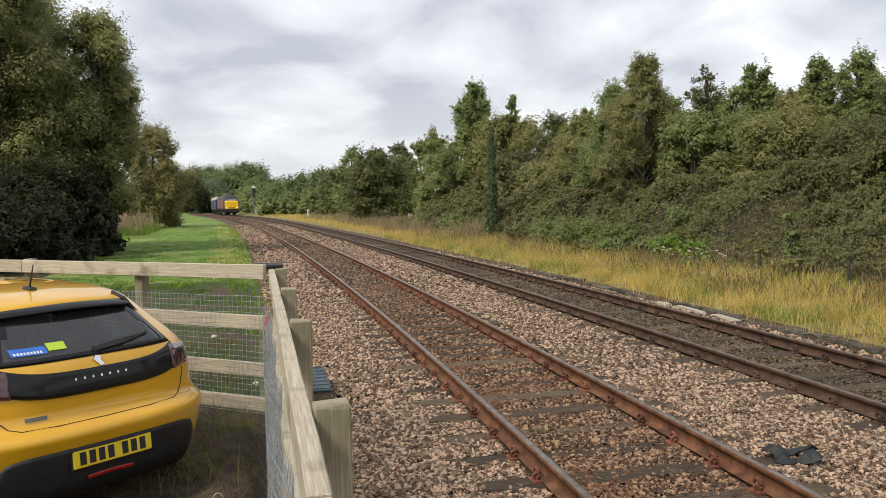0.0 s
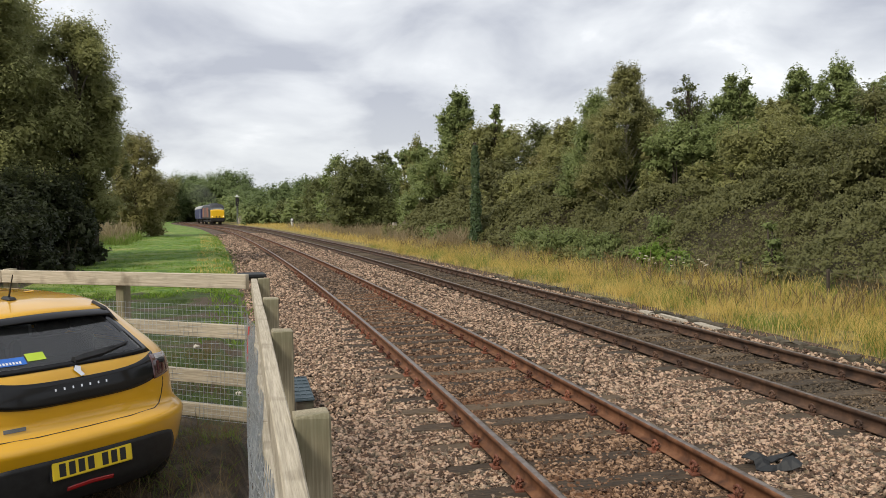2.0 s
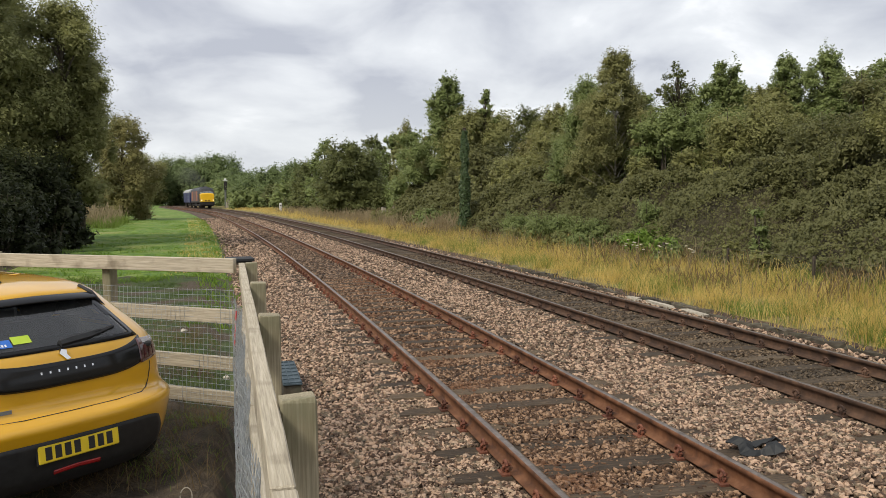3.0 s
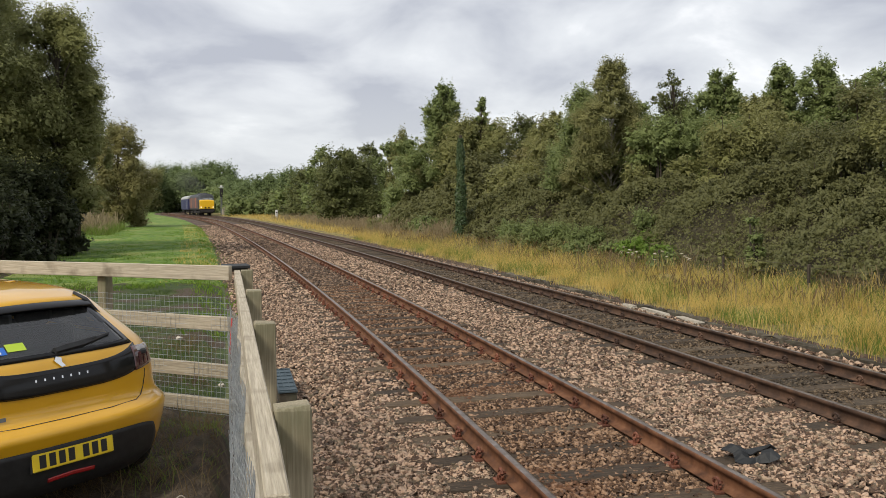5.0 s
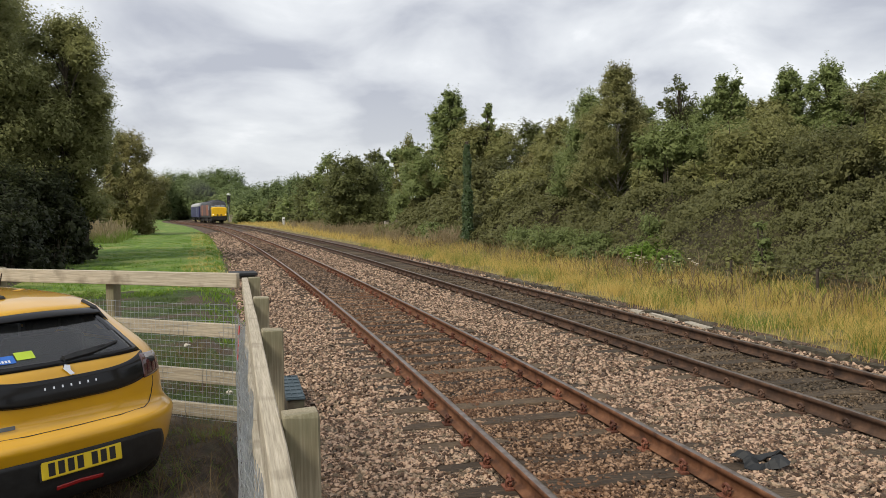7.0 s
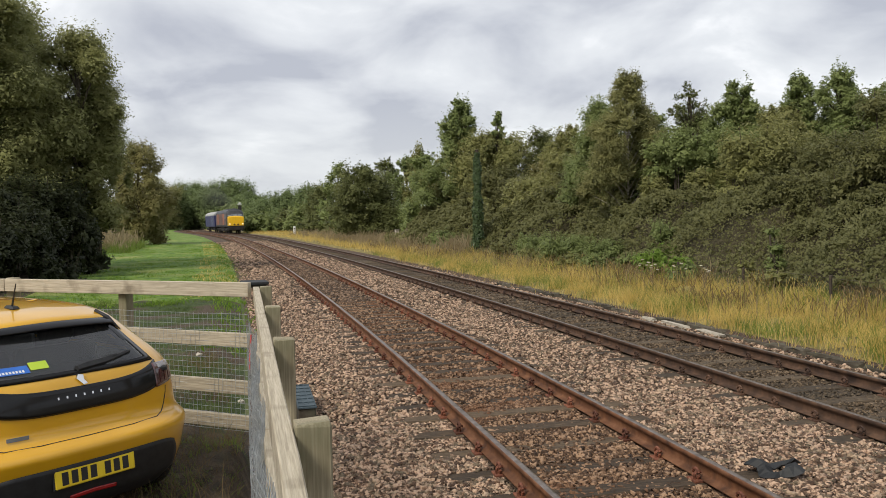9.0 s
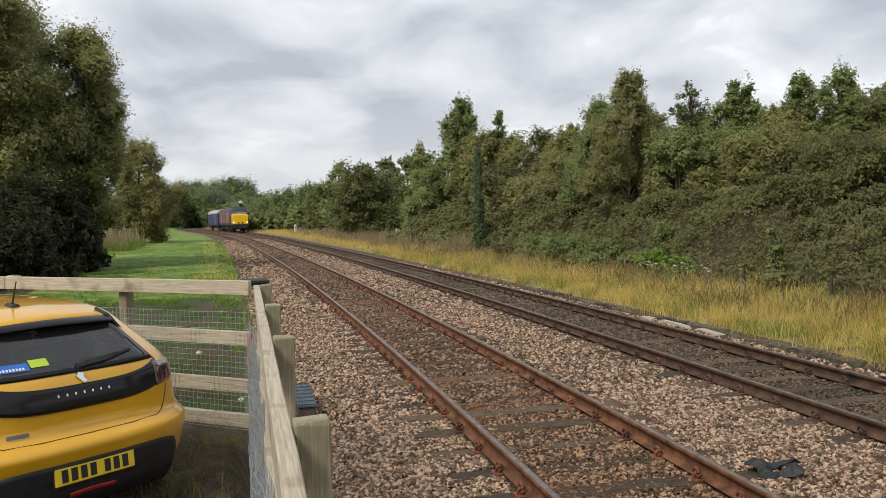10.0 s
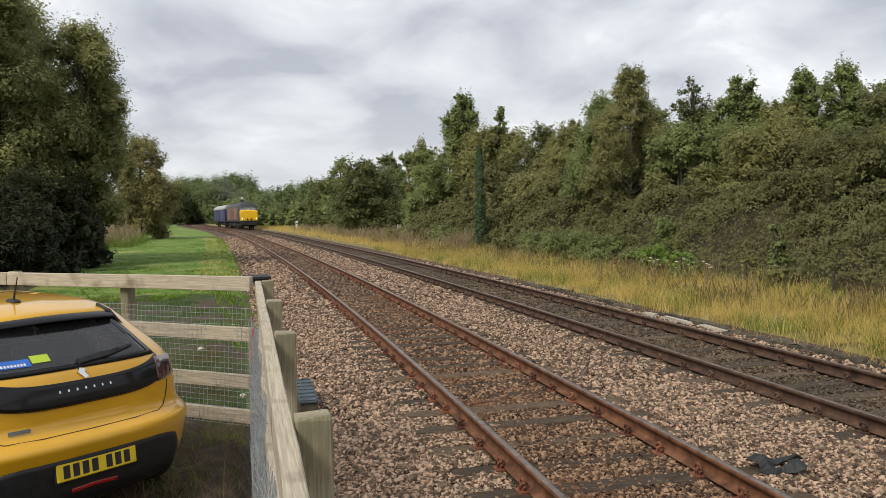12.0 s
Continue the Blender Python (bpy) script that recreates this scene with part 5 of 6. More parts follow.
CAR_FRONT = np.array((3.95, 4.02, 4.05, 4.05, 4.04, 4.03, 4.02, 4.01, 3.98, 3.90, 3.75, 3.35, 3.05, 2.92, 2.80, 2.68, 2.56, 2.44, 2.33, 2.24, 2.15, 2.05, 1.9, 1.7))


def corner(t):
    return 0.42 * (1 - np.sqrt(np.maximum(0, 1 - np.abs(t) ** 3.4)))


def tail(x, z, off=0.0):
    """A point of the car's tail at x across and z up, off metres proud."""
    t = np.clip(x / np.interp(z, CAR_Z, CAR_HALF), -1, 1)
    return Vector((x, float(np.interp(z, CAR_Z, CAR_REAR) + corner(t)) - off, z))


def tail_panel(bm, outline, off, cols=28, rows=10, thick=0.012):
    """A panel that follows the tail; outline(v) gives x0, x1 at v in 0..1 and z."""
    grid = []
    for j in range(rows + 1):
        row = []
        for i in range(cols + 1):
            x, z = outline(i / cols, j / rows)
            row.append(bm.verts.new(tail(x, z, off)))
        grid.append(row)
    for j in range(rows):
        for i in range(cols):
            bm.faces.new((grid[j][i], grid[j][i + 1], grid[j + 1][i + 1], grid[j + 1][i]))
    edge = grid[0] + [r[-1] for r in grid[1:]] + grid[-1][-2::-1] + [r[0] for r in grid[-2:0:-1]]
    inner = [bm.verts.new(v.co + Vector((0, thick, 0))) for v in edge]
    for k in range(len(edge)):
        bm.faces.new((edge[k], inner[k], inner[(k + 1) % len(edge)], edge[(k + 1) % len(edge)]))


def build_car():
    car = tagged(new("hatchback_car"), "bright yellow hatchback car with gloss black tail band parked on earth", "car")
    car.matrix_world = pose(-2.09, 4.845, 0.058, 0, 0, 52.8)
    # body shell
    ts = np.sin(np.linspace(-math.pi / 2, math.pi / 2, 37))

    def shell(inset, lowest):
        bm = bmesh.new()
        rings = []
        for z, yr, hw, yf in zip(CAR_Z, CAR_REAR + inset, CAR_HALF - inset, CAR_FRONT - inset):
            if z < lowest:
                continue
            pts = [(t * hw, yr + corner(t)) for t in ts]
            mid = [(hw, yr + 0.42 + (yf - 0.6 - yr - 0.42) * k / 8) for k in range(1, 9)]
            front = [(hw * t, yf - 0.6 + 0.6 * math.sqrt(max(0, 1 - abs(t) ** 3))) for t in np.linspace(0.97, -0.97, 15)]
            left = [(-hw, y) for _, y in mid[::-1]]
            rings.append([bm.verts.new((float(x), float(y), float(z - 0.5 * inset))) for x, y in pts + mid + front + left])
        for a, b in zip(rings[:-1], rings[1:]):
            for k in range(len(a)):
                bm.faces.new((a[k], a[(k + 1) % len(a)], b[(k + 1) % len(a)], b[k]))
        bm.faces.new(rings[-1])
        bm.faces.new(rings[0][::-1])
        bmesh.ops.recalc_face_normals(bm, faces=bm.faces)
        return bm

    def window_half(z):
        return 0.575 - 0.135 * (z - 1.036) / 0.284

    def openings(bm):
        """The faces of a shell where its glass sits: rear, sides, front."""
        rear, sides, front = [], [], []
        for f in bm.faces:
            c = f.calc_center_median()
            if not 1.04 < c.z < 1.31:
                continue
            back = float(np.interp(c.z, CAR_Z, CAR_REAR))
            if c.y < back + 0.36 and abs(c.x) < window_half(c.z) - 0.03:
                rear.append(f)
            elif abs(f.normal.x) > 0.75 and back + 0.70 < c.y < back + 2.0:
                sides.append(f)
            elif f.normal.y > 0.4 and abs(c.x) < 0.55:
                front.append(f)
        return rear, sides, front

    bm = shell(0.03, 0.9)
    bmesh.ops.delete(bm, geom=sum(openings(bm), []), context="FACES")
    part("interior_lining", bm, M["trim_grey"], car, "dark grey headlining and pillars", True)
    bm = shell(0.0, 0.0)
    rear, sides, front_glass = openings(bm)
    panes = [[[v.co.copy() for v in f.verts] for f in group] for group in ([f for f in sides if f.calc_center_median().x > 0], [f for f in sides if f.calc_center_median().x < 0], front_glass)]
    bmesh.ops.delete(bm, geom=rear + sides + front_glass, context="FACES")
    part("body", bm, M["yellow"], car, "glossy deep yellow bodywork", True)
    for name, group in zip(("side_window", "side_window", "windscreen"), panes):
        bm = bmesh.new()
        for loop in group:
            bm.faces.new([bm.verts.new(co) for co in loop])
        bmesh.ops.remove_doubles(bm, verts=bm.verts, dist=0.0005)
        part(name, bm, M["window"], car, "", True).visible_shadow = False

    def window_at(u, v):
        z = 1.036 + 0.284 * v
        return (2 * u - 1) * window_half(z), z

    # black printed border of the rear window, then its clear middle
    bm = bmesh.new()
    tail_panel(bm, window_at, 0.004, thick=0.003)
    clear = [f for f in bm.faces if len(f.verts) == 4 and abs(f.calc_center_median().x) < window_half(f.calc_center_median().z) - 0.055 and 1.06 < f.calc_center_median().z < 1.285 and f.calc_area() > 1e-4]
    bmesh.ops.delete(bm, geom=clear, context="FACES")
    part("window_border", bm, M["black_gloss"], car, "black border of the rear window", True)
    bm = bmesh.new()
    tail_panel(bm, lambda u, v: window_at(0.03 + 0.94 * u, 0.05 + 0.90 * v), 0.002, thick=0.001)
    glass = part("rear_window", bm, M["window"], car, "clear rear window with the seats showing through", True)
    glass.visible_shadow = False
    # what shows through it: parcel shelf, rear seat with headrests, front seats
    bm = bmesh.new()
    box(bm, (-0.66, 0.17, 0.95), (0.66, 0.92, 0.985), 0.01)
    part("parcel_shelf", bm, M["trim_grey"], car, "dark grey parcel shelf")
    for x0, x1 in ((-0.62, -0.02), (0.0, 0.60)):
        bm = bmesh.new()
        box(bm, (x0, 0.92, 0.45), (x1, 1.06, 1.12), 0.04)
        part("rear_seat_back", bm, M["black_matt"], car)
        bm = bmesh.new()
        box(bm, ((x0 + x1) / 2 - 0.13, 0.93, 1.13), ((x0 + x1) / 2 + 0.13, 1.03, 1.29), 0.04)
        part("headrest", bm, M["black_matt"], car)
    for x in (-0.36, 0.36):
        bm = bmesh.new()
        box(bm, (x - 0.24, 1.85, 0.45), (x + 0.24, 1.98, 1.14), 0.05)
        box(bm, (x - 0.13, 1.87, 1.13), (x + 0.13, 1.96, 1.32), 0.04)
        part("front_seat", bm, M["black_matt"], car)
    bm = bmesh.new()
    box(bm, (-0.60, 1.07, 0.22), (0.60, 2.6, 0.45), 0.03)
    part("cabin_floor", bm, M["black_matt"], car)
    for name, mat, x0, x1, z0, z1, lab in (("sticker", "sticker_blue", -0.47, -0.27, 1.085, 1.125, "blue dealer strip"), ("sticker", "sticker_green", -0.26, -0.15, 1.097, 1.137, "lime green label")):
        bm = bmesh.new()
        tail_panel(bm, lambda u, v: (x0 + (x1 - x0) * u, z0 + (z1 - z0) * v), 0.008, 6, 2, 0.002)
        part(name, bm, M[mat], glass, lab)
    for k in range(9):
        bm = bmesh.new()
        tail_panel(bm, lambda u, v: (-0.455 + 0.018 * k + 0.011 * u, 1.092 + 0.012 * v), 0.0105, 1, 1, 0.001)
        part("print_bar", bm, M["white"], glass)
    bm = bmesh.new()
    pts = [tail(x, 1.075 + 0.075 * k, 0.02 + 0.015 * math.sin(math.pi * k)) for k, x in ((0, 0.02), (0.15, 0.08), (0.3, 0.18), (0.5, 0.30))]
    tube(bm, pts, [0.020, 0.018, 0.014, 0.009], 6)
    tube(bm, [tail(0.0, 1.068, 0.014), tail(0.2, 1.085, 0.018), tail(0.42, 1.115, 0.016)], [0.024, 0.021, 0.010], 6)
    part("rear_wiper", bm, M["black_matt"], car)

    # black band between the lamps, and the lamps
    bm = bmesh.new()
    tail_panel(bm, lambda u, v: ((2 * u - 1) * 0.58, 0.825 + 0.055 * (2 * u - 1) ** 4 + v * (0.145 + 0.01 * (2 * u - 1) ** 2)), 0.010, 36, 6)
    band = part("tail_band", bm, M["black_gloss"], car, "gloss black band between the lamps", True)
    for q in (-1, 1):
        bm = bmesh.new()
        tail_panel(bm, lambda u, v: (q * (0.535 + 0.20 * u), 0.858 + 0.02 * u + v * (0.160 - 0.035 * u)), 0.014, 14, 6, 0.02)
        lamp = part("tail_lamp", bm, M["smoke_lens"], car, "smoked red tail lamp", True)
        for k in range(3):
            bm = bmesh.new()
            tail_panel(bm, lambda u, v: (q * (0.575 + 0.052 * k + 0.022 * u + 0.012 * v), 0.885 + 0.004 * k + v * 0.085), 0.018, 3, 5, 0.006)
            part("lamp_claw", bm, M["claw_lens"], lamp)
        bm = bmesh.new()
        tail_panel(bm, lambda u, v: (q * (0.58 + 0.14 * u), 0.985 - 0.018 * u + v * 0.024), 0.0175, 6, 2, 0.005)
        part("lamp_top", bm, M["lamp_clear"], lamp)
    # brand name as seven plain studs, and a plain badge
    for k in range(7):
        x = -0.165 + 0.055 * k
        bm = bmesh.new()
        tail_panel(bm, lambda u, v: (x - 0.006 + 0.010 * u, 0.911 + 0.015 * v), 0.0125, 2, 2, 0.004)
        part("letter_stud", bm, M["chrome"], band)
    bm = bmesh.new()
    pts = [(0.004, -0.032), (0.030, -0.026), (0.014, -0.002), (0.020, 0.024), (-0.012, 0.032), (-0.030, 0.008), (-0.012, -0.012)]
    front = [bm.verts.new(tail(x, 1.008 + z, 0.016)) for x, z in pts]
    back = [bm.verts.new(v.co + Vector((0, 0.016, 0))) for v in front]
    bm.faces.new(front)
    for k in range(7):
        bm.faces.new((front[k], back[k], back[(k + 1) % 7], front[(k + 1) % 7]))
    part("badge", bm, M["chrome"], car, "chrome badge")
    bm = bmesh.new()
    tail_panel(bm, lambda u, v: (-0.47 + 0.12 * u, 0.715 + 0.022 * v), 0.004, 6, 2, 0.004)
    part("model_badge", bm, M["steel_grey"], car)

    # tailgate gap
    bm = bmesh.new()
    lines = [(-0.635, 0.85), (-0.625, 0.80), (-0.60, 0.735), (-0.56, 0.69), (-0.50, 0.672), (-0.3, 0.668), (0, 0.667), (0.3, 0.668), (0.50, 0.672), (0.56, 0.69), (0.60, 0.735), (0.625, 0.80), (0.635, 0.85)]
    tube(bm, [tail(x, z, 0.0005) for x, z in lines], 0.0035, 5)
    part("tailgate_gap", bm, M["ink"], car)

    # black lower bumper, plate, fog lamp
    bm = bmesh.new()

    def insert(u, v):
        t = 2 * u - 1
        half = 0.565 + 0.10 * math.sin(math.pi * min(1, 0.15 + 0.75 * (1 - v)))
        top = 0.530 - 0.03 * t ** 8
        return half * t, 0.205 + (top - 0.205) * v
    tail_panel(bm, insert, 0.008, 34, 10, 0.02)
    lower = part("bumper_insert", bm, M["black_matt"], car, "textured black lower bumper", True)
    bm = bmesh.new()
    box(bm, (-0.26, -0.008, -0.0555), (0.26, 0.006, 0.0555), 0.006)
    plate = part("number_plate", bm, M["plate_yellow"], car, "yellow plate with plain black bars")
    plate.matrix_basis = pose(0, -0.022, 0.455, -6)
    bm = bmesh.new()
    box(bm, (-0.268, 0.002, -0.064), (0.268, 0.02, 0.064), 0.006)
    part("plate_holder", bm, M["black_matt"], plate)
    for k in range(7):
        bm = bmesh.new()
        x = -0.20 + 0.060 * k + (0.033 if k > 3 else 0)
        box(bm, (x - 0.020, -0.0100, -0.0385), (x + 0.020, -0.0078, 0.0385))
        part("character_bar", bm, M["ink"], plate)
    bm = bmesh.new()
    tail_panel(bm, lambda u, v: (-0.15 + 0.30 * u, 0.312 + 0.026 * v - 0.008 * abs(2 * u - 1)), 0.016, 12, 3, 0.012)
    part("fog_lamp", bm, M["red_lens"], lower, "red rear fog lamp", True)

    # roof spoiler, aerial
    bm = bmesh.new()
    sp = []
    for j, (y, z) in enumerate(((1.25, 1.437), (0.95, 1.430), (0.75, 1.414), (0.64, 1.394), (0.55, 1.370), (0.475, 1.350), (0.475, 1.335), (0.55, 1.32))):
        sp.append([bm.verts.new((x, y + 0.16 * abs(x / 0.6) ** 3.0, z - 0.035 * abs(x / 0.6) ** 2)) for x in np.linspace(-0.40, 0.40, 25)])
    for a, b in zip(sp[:-1], sp[1:]):
        for k in range(24):
            bm.faces.new((a[k], a[k + 1], b[k + 1], b[k]))
    spoiler = part("roof_spoiler", bm, M["yellow"], car, "yellow roof spoiler", True)
    bm = bmesh.new()
    lip = [[bm.verts.new((x, y + 0.16 * abs(x / 0.6) ** 3.0, z - 0.035 * abs(x / 0.6) ** 2)) for x in np.linspace(-0.43, 0.43, 25)] for y, z in ((0.50, 1.350), (0.47, 1.346), (0.402, 1.322), (0.395, 1.31), (0.46, 1.298), (0.56, 1.306))]
    for a, b in zip(lip[:-1], lip[1:]):
        for k in range(24):
            bm.faces.new((a[k], a[k + 1], b[k + 1], b[k]))
    part("spoiler_lip", bm, M["black_gloss"], spoiler, "gloss black lip", True)
    for q in (-1, 1):
        bm = bmesh.new()
        tube(bm, [(q * 0.40, 0.62, 1.372), (q * 0.43, 0.52, 1.328), (q * 0.475, 0.51, 1.27), (q * 0.515, 0.46, 1.20)], [0.012, 0.015, 0.013, 0.008], 6)
        part("spoiler_fin", bm, M["black_matt"], spoiler, "black side fin", True)
    bm = bmesh.new()
    box(bm, (-0.03, -0.055, 0), (0.03, 0.055, 0.03), 0.012)
    aerial = part("aerial_base", bm, M["black_matt"], car)
    aerial.matrix_basis = pose(-0.065, 0.84, 1.410, 4)
    bm = bmesh.new()
    tube(bm, [(0, 0.0, 0.02), (0, -0.02, 0.08), (0, -0.055, 0.185)], [0.008, 0.006, 0.004], 6)
    part("aerial_rod", bm, M["black_matt"], aerial)
    # wheels
    for q in (-1, 1):
        for y in (0.72, 3.25):
            bm = bmesh.new()
            prof = [(0.20, 0.09), (0.29, 0.10), (0.315, 0.075), (0.318, 0.0), (0.315, -0.075), (0.29, -0.10), (0.20, -0.09)]
            rr = [[bm.verts.new((x, r * math.cos(a), r * math.sin(a))) for r, x in prof] for a in np.linspace(0, math.tau, 33)[:-1]]
            for i in range(32):
                for j in range(6):
                    bm.faces.new((rr[i][j], rr[i][j + 1], rr[(i + 1) % 32][j + 1], rr[(i + 1) % 32][j]))
            wheel = part("tyre", bm, M["rubber"], car, "", True)
            wheel.matrix_basis = pose(q * 0.775, y, 0.318)
            bm = bmesh.new()
            tube(bm, [(-0.07, 0, 0), (0.07, 0, 0)], 0.205, 24)
            part("rim", bm, M["steel_grey"], wheel)
    return car


def pane_glass(name, tint):
    """Tinted glass: clear but for its tint and a painted pale sheen, with a reflection that grows at a slant."""
    m = bpy.data.materials.new(name)
    m.use_nodes = True
    nt = m.node_tree
    nt.nodes.remove(nt.nodes["Principled BSDF"])
    N, L = nt.nodes.new, nt.links.new
    tr, gl, fr, mx = N("ShaderNodeBsdfTransparent"), N("ShaderNodeBsdfGlossy"), N("ShaderNodeFresnel"), N("ShaderNodeMixShader")
    tr.inputs[0].default_value = (*tint, 1)
    gl.inputs["Roughness"].default_value = 0.02
    fr.inputs["IOR"].default_value = 1.85
    # a little diffuse grey stands in for sky reflected on the pane
    pale_sheen, sheen_mix = N("ShaderNodeBsdfDiffuse"), N("ShaderNodeMixShader")
    pale_sheen.inputs[0].default_value = (0.42, 0.43, 0.42, 1)
    sheen_mix.inputs[0].default_value = 0.03
    L(tr.outputs[0], sheen_mix.inputs[1])
    L(pale_sheen.outputs[0], sheen_mix.inputs[2])
    L(fr.outputs[0], mx.inputs[0])
    L(sheen_mix.outputs[0], mx.inputs[1])
    L(gl.outputs[0], mx.inputs[2])
    L(mx.outputs[0], nt.nodes["Material Output"].inputs[0])
    return m


M["window"] = pane_glass("tinted_window", (0.86, 0.89, 0.88))
M["trim_grey"] = ramp_mat("grey_trim_felt", ((0.020, 0.021, 0.022), (0.04, 0.041, 0.042)), 12, 4, 0.9, bump=0.2)
build_car()


# ---------------------------------------------------------------- train
M["loco_yellow"] = ramp_mat("warning_yellow", ((0.78, 0.44, 0.005), (0.85, 0.50, 0.010)), 3, 3, 0.4, bump=0)
M["loco_dark"] = ramp_mat("loco_dark_grey", ((0.020, 0.022, 0.026), (0.05, 0.052, 0.058)), 2, 5, 0.55, bump=0)
M["loco_roof"] = ramp_mat("loco_roof_grey", ((0.07, 0.075, 0.08), (0.13, 0.135, 0.14)), 1.2, 5, 0.6, bump=0)
M["loco_red"] = ramp_mat("orange_red_band", ((0.26, 0.075, 0.042), (0.40, 0.15, 0.085)), 2, 4, 0.5, bump=0)
M["loco_grey"] = ramp_mat("grey_body_band", ((0.075, 0.035, 0.036), (0.17, 0.10, 0.095)), 2, 4, 0.5, bump=0)
M["coach_roof"] = ramp_mat("pale_coach_roof", ((0.30, 0.30, 0.30), (0.44, 0.44, 0.43)), 1.0, 5, 0.7, bump=0)
M["coach_blue"] = ramp_mat("blue_coach_paint", ((0.022, 0.026, 0.085), (0.04, 0.045, 0.14)), 1.2, 5, 0.5, bump=0)
M["under"] = ramp_mat("grimy_underframe", ((0.010, 0.009, 0.008), (0.035, 0.030, 0.026)), 4, 5, 0.85, bump=0)


def glow(name, colour, strength):
    m = bpy.data.materials.new(name)
    m.use_nodes = True
    b = m.node_tree.nodes["Principled BSDF"]
    b.inputs["Emission Color"].default_value = (*colour, 1)
    b.inputs["Emission Strength"].default_value = strength
    b.inputs["Base Color"].default_value = (0.8, 0.8, 0.75, 1)
    return m


M["headlight"] = glow("lit_headlight", (1.0, 0.9, 0.68), 1.3)
LOCO_LEN, COACH_LEN = 18.75, 17.5
WHEEL_R = 0.53


def loft(bm, sections):
    """Quads between sections of equal point counts, with both ends closed."""
    rings = [[bm.verts.new(p) for p in sec] for sec in sections]
    for a, b in zip(rings[:-1], rings[1:]):
        for k in range(len(a)):
            bm.faces.new((a[k], a[(k + 1) % len(a)], b[(k + 1) % len(a)], b[k]))
    bm.faces.new(rings[0])
    bm.faces.new(rings[-1][::-1])
    bmesh.ops.recalc_face_normals(bm, faces=bm.faces)


def body_section(y, half, z0, z1, crown, n=10):
    """A cross-section with upright sides and an arched roof."""
    arc = [(half * math.cos(a), y, z1 + crown * math.sin(a)) for a in np.linspace(0, math.pi, n)]
    return [(half * 0.97, y, z0)] + arc + [(-half * 0.97, y, z0)]


def bogie(parent, y, axles, wheels):
    bm = bmesh.new()
    ln = axles[-1] - axles[0] + 1.2
    for q in (-1, 1):
        box(bm, (q * 1.05 - 0.08, -ln / 2, 0.45), (q * 1.05 + 0.08, ln / 2, 0.80), 0.03)
        for a in axles:
            box(bm, (q * 1.15 - 0.09, a - 0.16, 0.36), (q * 1.15 + 0.09, a + 0.16, 0.70), 0.03)
    box(bm, (-1.0, -0.3, 0.5), (1.0, 0.3, 0.8), 0.03)
    b = part("bogie", bm, M["under"], parent)
    b.matrix_basis = pose(0, y, 0)
    for a in axles:
        bm = bmesh.new()
        for q in (-1, 1):
            tube(bm, [(q * 0.69, 0, 0), (q * 0.83, 0, 0)], WHEEL_R, 20)
        tube(bm, [(-0.7, 0, 0), (0.7, 0, 0)], 0.09, 8)
        for q in (-1, 1):
            box(bm, (q * 0.84 - 0.01, -0.05, 0.1), (q * 0.84 + 0.01, 0.05, 0.42))
        w = part("wheelset", bm, M["under"], b)
        w.matrix_basis = pose(0, a, WHEEL_R)
        wheels.append((w, a))
    return b


